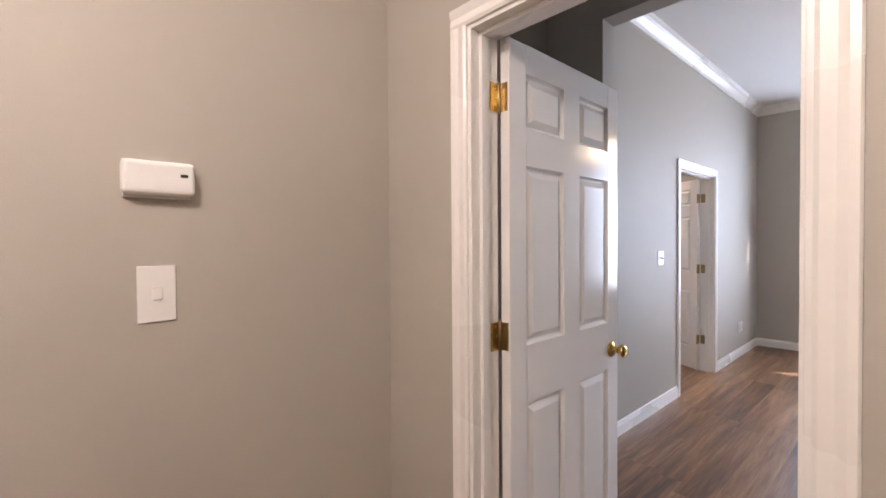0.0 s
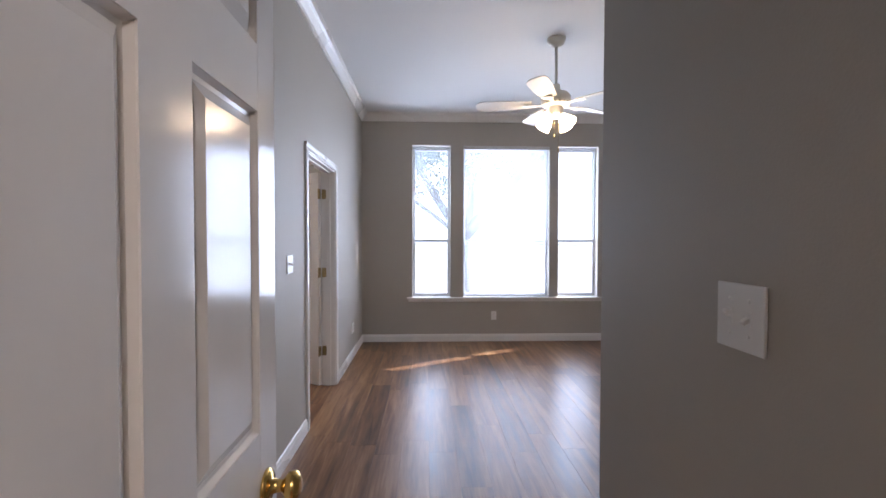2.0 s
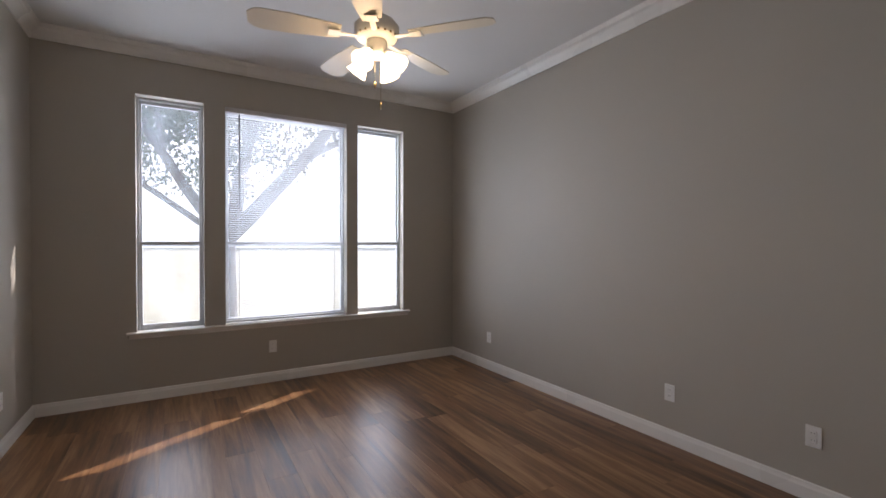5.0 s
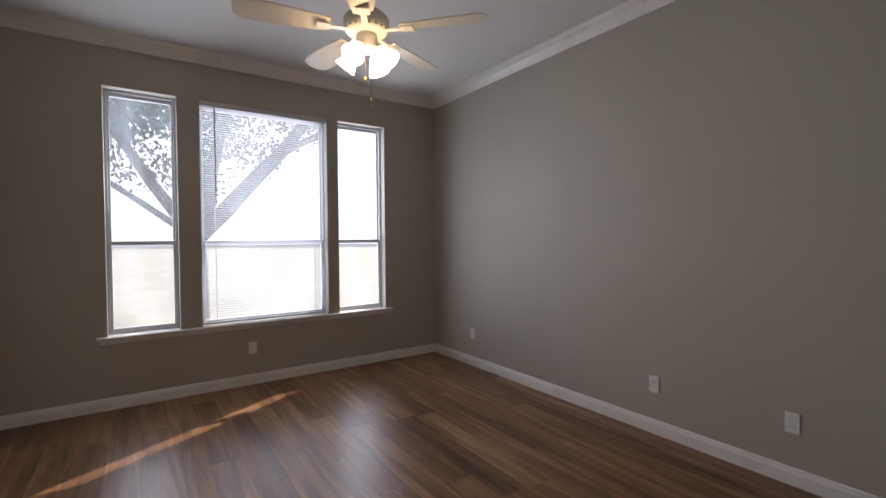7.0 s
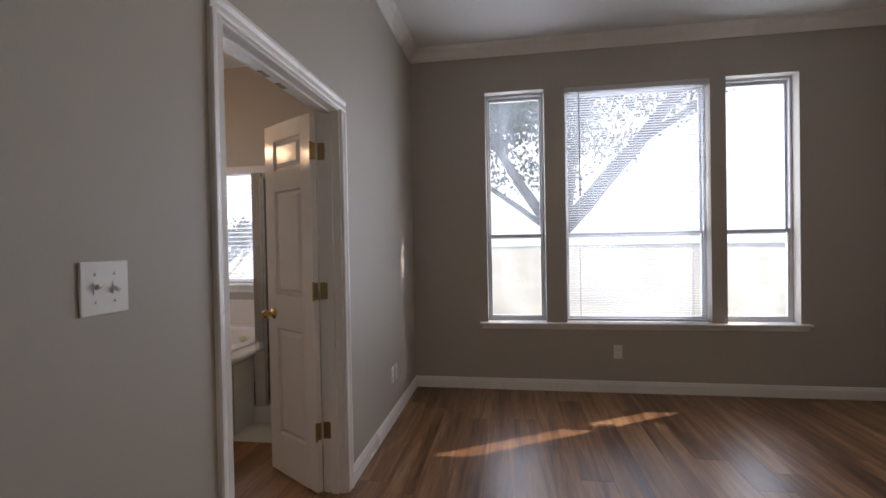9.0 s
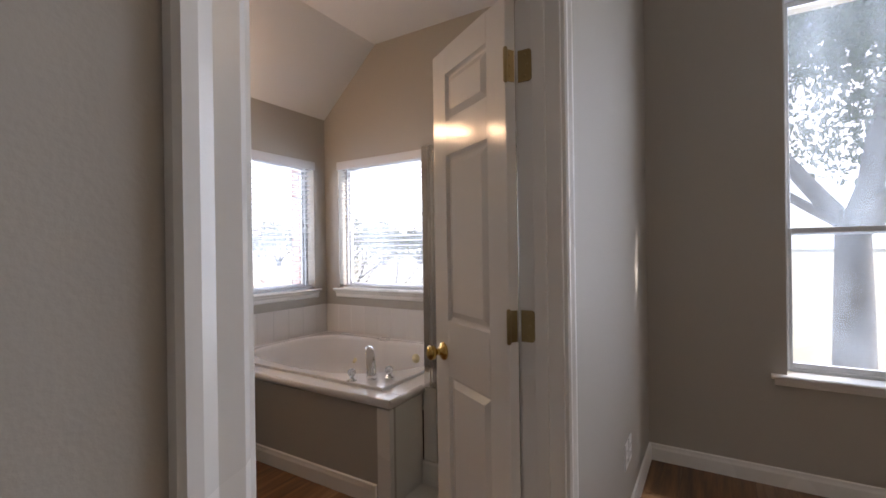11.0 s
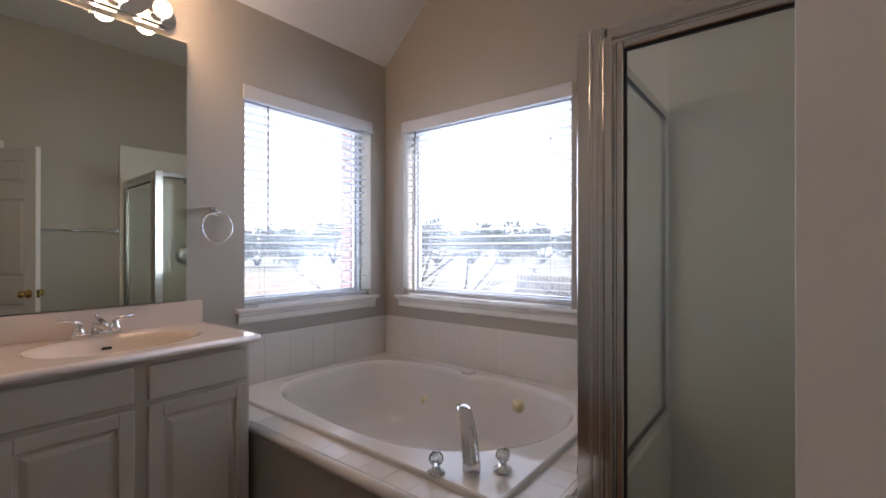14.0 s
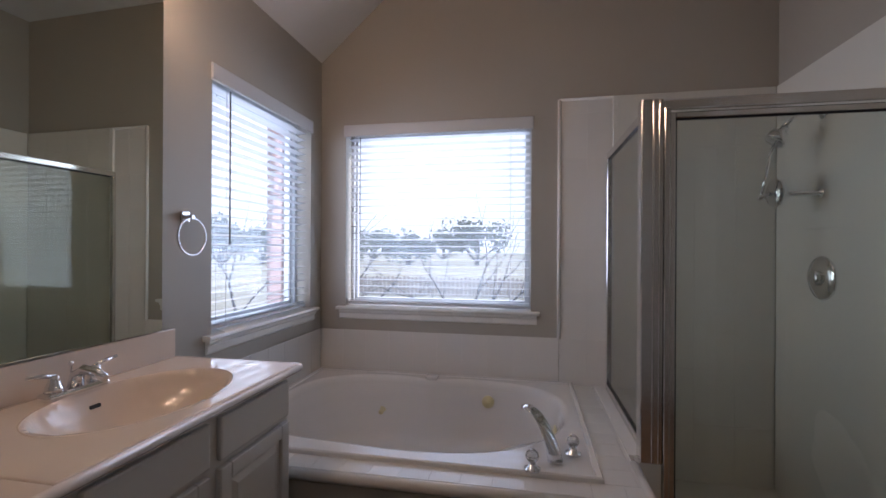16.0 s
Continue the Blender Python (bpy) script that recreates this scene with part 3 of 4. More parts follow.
# ---- switches, outlets, thermostat ----
def wall_plate(name, label, category, place, rz, toggles=0, outlet=False, w=0.072, h=0.116, rocker=False):
    """A plate whose back is local y = 0 and whose face looks to -y."""
    p = thing(name, label, category, place, rz)
    part("plate", box(-w / 2, w / 2, -0.006, 0, -h / 2, h / 2, 0.0025, 2), PLATE, p)
    for i in range(toggles):
        x = (i - (toggles - 1) / 2) * 0.046
        part("toggle_slot", box(x - 0.006, x + 0.006, -0.0075, -0.004, -0.013, 0.013), PLATE, p)
        bm = box(x - 0.0045, x + 0.0045, -0.02, -0.005, -0.004, 0.005, 0.0015)
        bmesh.ops.rotate(bm, verts=bm.verts, cent=(x, -0.005, 0), matrix=Matrix.Rotation(radians(28 if i % 2 else -28), 3, "X"))
        part("toggle", bm, PLATE, p)
        for z in (-0.03, 0.03):
            part("screw", lathe([(0, 0), (0.0035, 0), (0.003, 0.0012), (0, 0.0012)], Matrix.Translation((x, -0.006, z)) @ pose(0, 0, 0, 90), 8), PLATE, p)
    if outlet:
        for z in (-0.02, 0.02):
            r = part("receptacle", box(-0.017, 0.017, -0.0085, -0.004, z - 0.014, z + 0.014, 0.004, 2), PLATE, p)
            # Dark bars stand in for the shaded slot openings.
            bm = bmesh.new()
            put_box(bm, -0.008, -0.006, -0.009, -0.0082, z - 0.003, z + 0.006)
            put_box(bm, 0.006, 0.008, -0.009, -0.0082, z - 0.003, z + 0.006)
            part("slots", bm, DARKGAP, r)
    if rocker:
        part("rocker", box(-0.012, 0.012, -0.011, -0.004, -0.016, 0.016, 0.002), PLATE, p)
        part("indicator", box(-0.008, 0.008, -0.0072, -0.004, -0.034, -0.028), PLATE, p)
    return p


wall_plate("light_switch", "white double toggle switch beside the bathroom door", "switch", (0, 4.004, 1.238), 90, 2, w=0.116)
wall_plate("light_switch", "white double toggle switch in the entry", "switch", (1.42, 1.905, 1.27), -90, 2, w=0.116)
wall_plate("light_switch", "white single switch under the thermostat", "switch", (0.11, 0.46, 1.26), 90, 0, w=0.086, h=0.145, rocker=True)
wall_plate("wall_outlet", "white outlet under the bedroom windows", "outlet", (1.79, 7.15, 0.352), 0, 0, True, h=0.118)
for y in (6.4, 4.33, 3.525):
    wall_plate("wall_outlet", "white outlet low on the long bedroom wall", "outlet", (3.9, y, 0.35), -90, 0, True)
for y in (6.33, 6.42):
    wall_plate("wall_outlet", "white outlet low on the bathroom-side wall", "outlet", (0, y, 0.35), 90, 0, True)
th = thing("thermostat", "white rounded door chime box on the hallway wall", "thermostat", (0.11, 0.466, 1.556), 90)
part("housing", box(-0.08, 0.08, -0.04, 0, -0.043, 0.043, 0.012, 3), PLATE, th)
part("base", box(-0.076, 0.076, -0.006, 0, -0.05, 0.046, 0.002), PLATE, th)
part("badge", box(0.045, 0.062, -0.0412, -0.038, 0.004, 0.012, 0.0003), DARKGAP, th, "small dark badge")

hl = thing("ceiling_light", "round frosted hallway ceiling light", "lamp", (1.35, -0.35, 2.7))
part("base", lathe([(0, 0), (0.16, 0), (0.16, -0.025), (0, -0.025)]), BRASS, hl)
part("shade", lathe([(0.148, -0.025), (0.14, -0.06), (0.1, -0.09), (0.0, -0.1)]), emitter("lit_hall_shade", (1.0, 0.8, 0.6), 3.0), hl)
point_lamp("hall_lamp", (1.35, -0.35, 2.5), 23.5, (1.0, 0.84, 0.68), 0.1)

# ---- ceiling fan ----
fan = thing("ceiling_fan", "cream five-blade ceiling fan with lit glass shades", "ceiling fan", (1.96, 4.87, 0))
part("canopy", lathe([(0, H), (0.075, H), (0.075, H - 0.015), (0.06, H - 0.045), (0.025, H - 0.07), (0, H - 0.07)]), FANW, fan)
part("downrod", lathe([(0.012, H - 0.06), (0.012, 2.655)], seg=12), FANW, fan)
part("motor", lathe([(0, 2.7), (0.03, 2.7), (0.04, 2.645), (0.1, 2.625), (0.125, 2.595), (0.125, 2.555), (0.11, 2.525), (0.06, 2.515), (0, 2.515)], seg=32), FANW, fan)
bm = bmesh.new()
for i in range(20):
    a = 2 * math.pi * i / 20
    g = box(0.085, 0.118, -0.005, 0.005, 2.531, 2.541)
    bmesh.ops.rotate(g, verts=g.verts, cent=(0, 0, 0), matrix=Matrix.Rotation(a, 3, "Z"))
    me = bpy.data.meshes.new("tmp")
    g.to_mesh(me)
    g.free()
    bm.from_mesh(me)
part("vents", bm, OLDBRASS, fan, "dark vent slots")
part("switch_housing", lathe([(0, 2.520), (0.055, 2.520), (0.06, 2.495), (0.055, 2.445), (0.045, 2.425), (0, 2.420)]), FANW, fan)
for i in range(5):
    ang = 25 + 72 * i
    bm = bmesh.new()
    n = 14
    top, bot = [], []
    for k in range(n + 1):
        s = k / n
        x = 0.2 + 0.47 * s
        wd = 0.05 + 0.026 * math.sin(min(1, s * 1.5) * math.pi / 2)
        if s > 0.86:
            wd *= math.sqrt(max(0.03, 1 - ((s - 0.86) / 0.14) ** 2 * 0.75))
        for sg in (-1, 1):
            y = sg * wd
            z = 2.540 + y * math.sin(radians(12))
            top.append(bm.verts.new((x, y, z + 0.003)))
            bot.append(bm.verts.new((x, y, z - 0.003)))
    for k in range(n):
        i0 = 2 * k
        bm.faces.new((top[i0], top[i0 + 2], top[i0 + 3], top[i0 + 1]))
        bm.faces.new((bot[i0], bot[i0 + 1], bot[i0 + 3], bot[i0 + 2]))
        bm.faces.new((top[i0], bot[i0], bot[i0 + 2], top[i0 + 2]))
        bm.faces.new((top[i0 + 1], top[i0 + 3], bot[i0 + 3], bot[i0 + 1]))
    bm.faces.new((top[0], top[1], bot[1], bot[0]))
    bm.faces.new((top[-1], top[-2], bot[-2], bot[-1]))
    bmesh.ops.recalc_face_normals(bm, faces=bm.faces)
    bmesh.ops.rotate(bm, verts=bm.verts, cent=(0, 0, 0), matrix=Matrix.Rotation(radians(ang), 3, "Z"))
    b = part("blade", bm, BLADE, fan)
    bm = box(0.09, 0.26, -0.016, 0.016, 2.525, 2.531, 0.003)
    put_box(bm, 0.2, 0.27, -0.035, 0.035, 2.524, 2.530, 0.004)
    bmesh.ops.rotate(bm, verts=bm.verts, cent=(0, 0, 0), matrix=Matrix.Rotation(radians(ang), 3, "Z"))
    part("blade_bracket", bm, FANW, b)
for i in range(4):
    a = radians(35 + 90 * i)
    d = Vector((math.cos(a), math.sin(a), 0))
    m = Matrix.Translation(d * 0.065 + Vector((0, 0, 2.440))) @ d.to_track_quat("X", "Z").to_matrix().to_4x4() @ pose(0, 0, 0, 0, 138)
    part("arm", lathe([(0.014, -0.01), (0.014, 0.02), (0.022, 0.03)], m, 12), FANW, fan)
    part("shade", lathe([(0.024, 0.02), (0.03, 0.04), (0.042, 0.07), (0.055, 0.1), (0.062, 0.115), (0.058, 0.115), (0.045, 0.085), (0.0, 0.05)], m, 20), SHADE, fan, "lit bell-shaped frosted glass shade")
for dx, z in ((0.02, 2.135), (-0.015, 2.245)):
    bm = tube([(dx, -0.01, 2.425), (dx, -0.01, z + 0.04)], 0.0015, 5)
    put_lathe(bm, [(0, z + 0.04), (0.006, z + 0.035), (0.007, z + 0.01), (0.003, z), (0, z)], Matrix.Translation((dx, -0.01, 0)), 10)
    part("pull_chain", bm, OLDBRASS, fan)
point_lamp("fan_lamp", (1.96, 4.87, 2.36), 5, WARM, 0.09)

# ---- bathroom: vanity ----
VX, CT = -2.265, 0.915
TOE = 0.1


def cabinet_front(parent, y0, y1, z0, z1, name, x=VX):
    fr = 0.045
    b2 = bmesh.new()
    put_box(b2, x, x + 0.018, y0, y0 + fr, z0, z1, 0.003)
    put_box(b2, x, x + 0.018, y1 - fr, y1, z0, z1, 0.003)
    put_box(b2, x, x + 0.018, y0 + fr, y1 - fr, z0, z0 + fr, 0.003)
    put_box(b2, x, x + 0.018, y0 + fr, y1 - fr, z1 - fr, z1, 0.003)
    d = part(name, b2, CAB, parent)
    b3 = bmesh.new()
    rows = ((0.0, 0.006), (0.012, 0.006), (0.03, 0.015))
    rings = []
    for ins, dx in rows:
        i = fr + ins
        rings.append([b3.verts.new((x + dx, *q)) for q in ((y0 + i, z0 + i), (y1 - i, z0 + i), (y1 - i, z1 - i), (y0 + i, z1 - i))])
    for a, b in zip(rings, rings[1:]):
        for k in range(4):
            b3.faces.new((a[k], a[(k + 1) % 4], b[(k + 1) % 4], b[k]))
    b3.faces.new(rings[-1])
    bmesh.ops.recalc_face_normals(b3, faces=b3.faces)
    part("panel", b3, CAB, d)


def slab_front(parent, y0, y1, z0, z1, x=VX):
    part("drawer_front", box(x, x + 0.018, y0, y1, z0, z1, 0.006, 2), CAB, parent)


def vanity_cabinet(y0, y1, fronts, label):
    c = thing("vanity_cabinet", label, "cabinet")
    bm = bmesh.new()
    put_box(bm, -2.76, VX - 0.019, y0, y0 + 0.018, 0, CT - 0.032)
    put_box(bm, -2.76, VX - 0.019, y1 - 0.018, y1, 0, CT - 0.032)
    put_box(bm, -2.76, VX - 0.019, y0 + 0.018, y1 - 0.018, TOE, TOE + 0.018)
    part("body", bm, CAB, c)
    part("face_frame", box(VX - 0.019, VX, y0, y1, TOE, CT - 0.032, 0.001), CAB, c)
    part("toe_kick", box(VX - 0.085, VX - 0.07, y0, y1, 0, TOE), CAB, c)
    for a, b in fronts:
        cabinet_front(c, a, b, 0.155, 0.725, "door")
        slab_front(c, a, b, 0.745, 0.865)
    return c


vanity_cabinet(5.14, 5.9, ((5.165, 5.50), (5.54, 5.885)), "cream painted vanity cabinet under the sink")
vanity_cabinet(3.75, 4.53, ((3.78, 4.12), (4.16, 4.5)), "cream painted vanity cabinet beside the knee space")
kd = thing("vanity_apron", "cream apron with a shallow drawer over the knee space", "vanity")
part("rail", box(VX - 0.019, VX, 4.53, 5.14, 0.715, CT - 0.032, 0.001), CAB, kd)
slab_front(kd, 4.58, 5.06, 0.745, 0.855)

# countertop with a moulded oval basin
SY, SX = 5.525, -2.478


def basin_depth(x, y):
    r = math.sqrt(((x - SX) / 0.18) ** 2 + ((y - SY) / 0.262) ** 2)
    return 0.0 if r >= 1 else -0.125 * (1 - r ** 2.6) ** 0.75


ct = thing("vanity_countertop", "glossy blush cultured marble countertop with moulded oval basin", "countertop")
bm = bmesh.new()
nx, ny = 44, 76
gx = [-2.735 + (-2.232 + 2.735) * i / nx for i in range(nx + 1)]
gy = [5.10 + (5.925 - 5.10) * j / ny for j in range(ny + 1)]
grid = [[bm.verts.new((x, y, CT + basin_depth(x, y))) for y in gy] for x in gx]
for i in range(nx):
    for j in range(ny):
        bm.faces.new((grid[i][j], grid[i + 1][j], grid[i + 1][j + 1], grid[i][j + 1])).smooth = True
edge = ([grid[i][0] for i in range(nx + 1)] + [grid[nx][j] for j in range(1, ny + 1)] + [grid[i][ny] for i in range(nx - 1, -1, -1)] + [grid[0][j] for j in range(ny - 1, 0, -1)])
low = [bm.verts.new((v.co.x, v.co.y, CT - 0.03)) for v in edge]
for i in range(len(edge)):
    j = (i + 1) % len(edge)
    bm.faces.new((edge[i], edge[j], low[j], low[i]))
bmesh.ops.recalc_face_normals(bm, faces=bm.faces)
part("top", bm, CULT, ct)
part("top_extension", box(-2.735, -2.232, 3.7, 5.0995, CT - 0.03, CT), CULT, ct)
part("front_edge", tube([(-2.232, 3.7, CT - 0.013), (-2.232, 5.925, CT - 0.013)], 0.0135, 10), CULT, ct)
part("end_edge", tube([(-2.735, 5.925, CT - 0.013), (-2.232, 5.925, CT - 0.013)], 0.0135, 10), CULT, ct)
part("backsplash", box(-2.76, -2.738, 3.7, 5.925, CT - 0.03, 1.018, 0.004, 2), CULT, ct)
part("basin_rim", tube([(SX + 0.19 * math.cos(a), SY + 0.275 * math.sin(a), CT - 0.0025) for a in [2 * math.pi * i / 48 for i in range(49)]], 0.004, 6), CULT, ct)
# A dark block takes the place of shade in the overflow hole.
part("overflow", box(SX - 0.172, SX - 0.157, SY - 0.017, SY + 0.017, CT - 0.05, CT - 0.038, 0.003), DARKGAP, ct, "dark overflow slot")
part("drain", lathe([(0, 0), (0.022, 0), (0.02, 0.004), (0, 0.003)], Matrix.Translation((SX, SY, CT - 0.1245))), CHROME, ct)

fc = thing("sink_faucet", "chrome two-handle sink faucet on the countertop", "faucet", (-2.682, SY - 0.02, CT))
part("base", box(-0.025, 0.025, -0.085, 0.085, 0, 0.02, 0.009, 3), CHROME, fc)
part("spout", tube([(0, 0, 0.015), (0.005, 0, 0.05), (0.03, 0, 0.066), (0.075, 0, 0.06), (0.1, 0, 0.045)], [0.02, 0.017, 0.014, 0.012, 0.011], 14), CHROME, fc)
part("lift_rod", lathe([(0.003, 0.03), (0.003, 0.075), (0.006, 0.078), (0.006, 0.086), (0, 0.088)], Matrix.Translation((-0.016, 0, 0)), 10), CHROME, fc)
for s in (-1, 1):
    hb = part("handle", lathe([(0.022, 0.018), (0.02, 0.03), (0.013, 0.05), (0.011, 0.062), (0.0, 0.066)], Matrix.Translation((0, s * 0.058, 0)), 18), CHROME, fc)
    part("lever", tube([(0, s * 0.055, 0.06), (0.0, s * 0.085, 0.068), (0.0, s * 0.125, 0.073)], [0.007, 0.006, 0.0045], 8), CHROME, hb)

mr = thing("wall_mirror", "large frameless mirror above the vanity", "mirror")
part("glass", prism([(-2.7598, 4.45), (-2.7598, 5.848), (-2.726, 5.848), (-2.755, 4.45)], 1.024, 2.205, "z"), MIRROR, mr)
bm = bmesh.new()
for y in (5.5, 4.7):
    put_box(bm, -2.76, -2.728, y - 0.012, y + 0.012, 2.195, 2.21, 0.001)
part("clips", bm, CRYST, mr)

lb = thing("vanity_light", "chrome four-bulb bath bar light with one dead bulb", "lamp", (-2.76, 5.49, 2.285))
bm = bmesh.new()
ov = []
for k in range(40):
    a = 2 * math.pi * k / 40
    ov.append((0.055 * math.sin(a) * 1.0, (0.26 if math.cos(a) > 0 else -0.26) + 0.055 * math.cos(a)))
part("backplate", put_prism(bm, [(y, z) for z, y in ov], 0, 0.03, "x"), CHROME, lb)
bm = bmesh.new()
part("raised_band", put_prism(bm, [(y * 0.985, z * 0.7) for z, y in ov], 0.03, 0.042, "x"), CHROME, lb)
for i, y in enumerate((-0.235, -0.078, 0.078, 0.235)):
    so = part("socket", lathe([(0.03, 0.04), (0.03, 0.05), (0.02, 0.06), (0.018, 0.068), (0, 0.068)], pose(0, y, 0, 0, 90), 20), CHROME, lb)
    ball = [(0.012, 0.066)] + [(0.036 * math.sin(radians(q)), 0.103 - 0.036 * math.cos(radians(q))) for q in range(25, 181, 12)]
    lit = i != 1
    part("globe_bulb", lathe(ball, pose(0, y, 0, 0, 90), 20), BULB if lit else CRYST, so, "lit clear globe bulb" if lit else "unlit clear globe bulb")
    if lit:
        point_lamp("vanity_lamp", (-2.59, 5.49 + y, 2.285), 4.4, (1.0, 0.66, 0.38), 0.04)

tr = thing("towel_ring", "chrome towel ring on the wall", "towel ring", (-2.76, 5.985, 1.44))
part("mount", box(0, 0.012, -0.022, 0.022, -0.02, 0.025, 0.004), CHROME, tr)
part("post", box(0.01, 0.045, -0.01, 0.01, -0.008, 0.01, 0.003), CHROME, tr)
part("ring", tube([(0.038, 0.072 * math.sin(2 * math.pi * k / 36), -0.075 + 0.072 * math.cos(2 * math.pi * k / 36)) for k in range(37)], 0.0045, 8), CHROME, tr)

tb = thing("towel_bar", "chrome towel bar beside the shower", "towel bar", (-0.12, 0, 1.42))
for y in (5.6, 6.17):
    part("post", box(-0.06, 0, y - 0.012, y + 0.012, -0.015, 0.015, 0.004), CHROME, tb)
part("bar", tube([(-0.05, 5.6, 0), (-0.05, 6.17, 0)], 0.008, 10), CHROME, tb)

# ---- tub, in its tiled deck ----
TX0, TX1, TY0, TZ = -2.76, -1.045, 5.928, 0.54
GX = -0.985
RX0, RX1, RY0, RY1 = -2.745, -1.183, 6.042, 7.138
structure("tub_apron_front", box(TX0 + 0.42, TX1, TY0, TY0 + 0.05, 0, TZ - 0.045), WALL, "greige painted tub front")
structure("tub_apron_side", box(TX1 - 0.05, TX1, TY0 + 0.05, 6.22, 0, TZ - 0.045), SURR, "pale tub side panel")
structure("trim_tub_corner", box(TX1 - 0.08, TX1 + 0.004, TY0 - 0.004, TY0 + 0.03, 0, TZ - 0.045, 0.002), TRIM)
dk = bmesh.new()
put_box(dk, TX1 - 0.01, GX - 0.02, 6.28, 7.15, TZ - 0.045, TZ - 0.002)
put_box(dk, TX0, TX1 - 0.01, TY0 + 0.012, RY0 + 0.02, TZ - 0.045, TZ - 0.006)
put_box(dk, RX1 - 0.02, TX1 - 0.01, RY0 + 0.02, 7.15, TZ - 0.045, TZ - 0.006)
put_box(dk, TX0, RX0 + 0.02, RY0 + 0.02, 7.15, TZ - 0.045, TZ - 0.006)
put_box(dk, RX0 + 0.02, RX1 - 0.02, RY1 - 0.01, 7.15, TZ - 0.045, TZ - 0.006)
DECK = structure("tub_deck", dk, GROUT, "white tiled tub deck")
NOSE = structure("trim_tub_nosing", tube([(TX0 + 0.44, TY0 + 0.004, TZ - 0.02), (TX1 - 0.004, TY0 + 0.004, TZ - 0.02)], 0.021, 12), TILE, "rounded white tile nosing")
structure("trim_tub_nosing_side", tube([(TX1 - 0.004, TY0 + 0.004, TZ - 0.02), (TX1 - 0.004, 6.225, TZ - 0.02)], 0.021, 12), TILE, "rounded white tile nosing")


def basin_outline(k, n, grow=0.0, cut=0.1):
    """The tub's mouth: a rounded square whose corner at the faucet is drawn in."""
    a = 2 * math.pi * k / n
    c, s = math.cos(a), math.sin(a)
    cx, cy, hx, hy = -1.975, 6.605, 0.715 + grow, 0.475 + grow
    p = 3.2
    r = 1 / (abs(c) ** p + abs(s) ** p) ** (1 / p)
    d = math.cos(a - radians(-40))
    r *= 1 - cut * max(0, d) ** 10
    r *= 1 - 0.11 * max(0, math.cos(a - radians(92))) ** 60
    r *= 1 - 0.4 * cut * max(0, math.cos(a - radians(248))) ** 24
    return cx + hx * r * c, cy + hy * r * s


tub = thing("corner_bathtub", "white acrylic corner whirlpool bathtub with jets", "bathtub")
bm = bmesh.new()
N = 96
outer = []
for k in range(N):
    x, y = basin_outline(k, N)
    a = 2 * math.pi * k / N
    c, s = math.cos(a), math.sin(a)
    cx, cy = (RX0 + RX1) / 2, (RY0 + RY1) / 2
    q = min((RX1 - RX0) / 2 / max(abs(c), 1e-6), (RY1 - RY0) / 2 / max(abs(s), 1e-6))
    outer.append((cx + q * c, cy + q * s))
for cxn, cyn in ((RX0, RY0), (RX1, RY0), (RX1, RY1), (RX0, RY1)):
    k = min(range(N), key=lambda i: (outer[i][0] - cxn) ** 2 + (outer[i][1] - cyn) ** 2)
    outer[k] = (cxn, cyn)
rings = []
rings.append([bm.verts.new((x, y, TZ - 0.02)) for x, y in outer])
rings.append([bm.verts.new((x, y, TZ + 0.009)) for x, y in outer])
mx, my = (RX0 + RX1) / 2, (RY0 + RY1) / 2
rings.append([bm.verts.new((mx + (x - mx) * 0.994, my + (y - my) * 0.991, TZ + 0.014)) for x, y in outer])
rings.append([bm.verts.new((mx + (x - mx) * 0.972, my + (y - my) * 0.963, TZ + 0.014)) for x, y in outer])
rings.append([bm.verts.new((mx + (x - mx) * 0.968, my + (y - my) * 0.957, TZ + 0.008)) for x, y in outer])
for grow, z, cut in ((0.018, 0.008, 0.1), (0.006, 0.005, 0.1), (-0.004, -0.006, 0.1), (-0.012, -0.03, 0.12), (-0.016, -0.045, 0.17), (-0.022, -0.058, 0.26), (-0.034, -0.12, 0.27), (-0.05, -0.2, 0.27), (-0.08, -0.3, 0.27), (-0.14, -0.35, 0.27), (-0.25, -0.37, 0.27)):
    rings.append([bm.verts.new((*basin_outline(k, N, grow, cut), TZ + z)) for k in range(N)])
for i, (a, b) in enumerate(zip(rings, rings[1:])):
    for k in range(N):
        bm.faces.new((a[k], a[(k + 1) % N], b[(k + 1) % N], b[k])).smooth = i > 4
bm.faces.new(rings[-1])
bmesh.ops.recalc_face_normals(bm, faces=bm.faces)
part("shell", bm, ACRYL, tub)
for x, y, z, rx, rz in ((-1.66, 7.035, 0.44, 90, 0), (-1.30, 6.72, 0.42, 90, -90), (-1.72, 6.2, 0.34, 90, 180), (-2.3, 7.03, 0.34, 90, 0)):
    part("jet", lathe([(0, 0.02), (0.012, 0.02), (0.016, 0.012), (0.034, 0.008), (0.036, 0), (0.0, -0.01)], pose(x, y, z, rx, 0, rz), 20), JET, tub, "ivory whirlpool jet")
part("overflow_cover", box(-2.03, -1.96, 7.03, 7.085, TZ + 0.005, TZ + 0.03, 0.008, 2), ACRYL, tub)

tf = thing("tub_faucet", "chrome arched tub spout on the rim", "faucet", (-1.338, 6.135, TZ + 0.013), 137)
part("base", lathe([(0.028, 0), (0.028, 0.006), (0.024, 0.01), (0, 0.01)]), CHROME, tf)
sp = bmesh.new()
rr = []
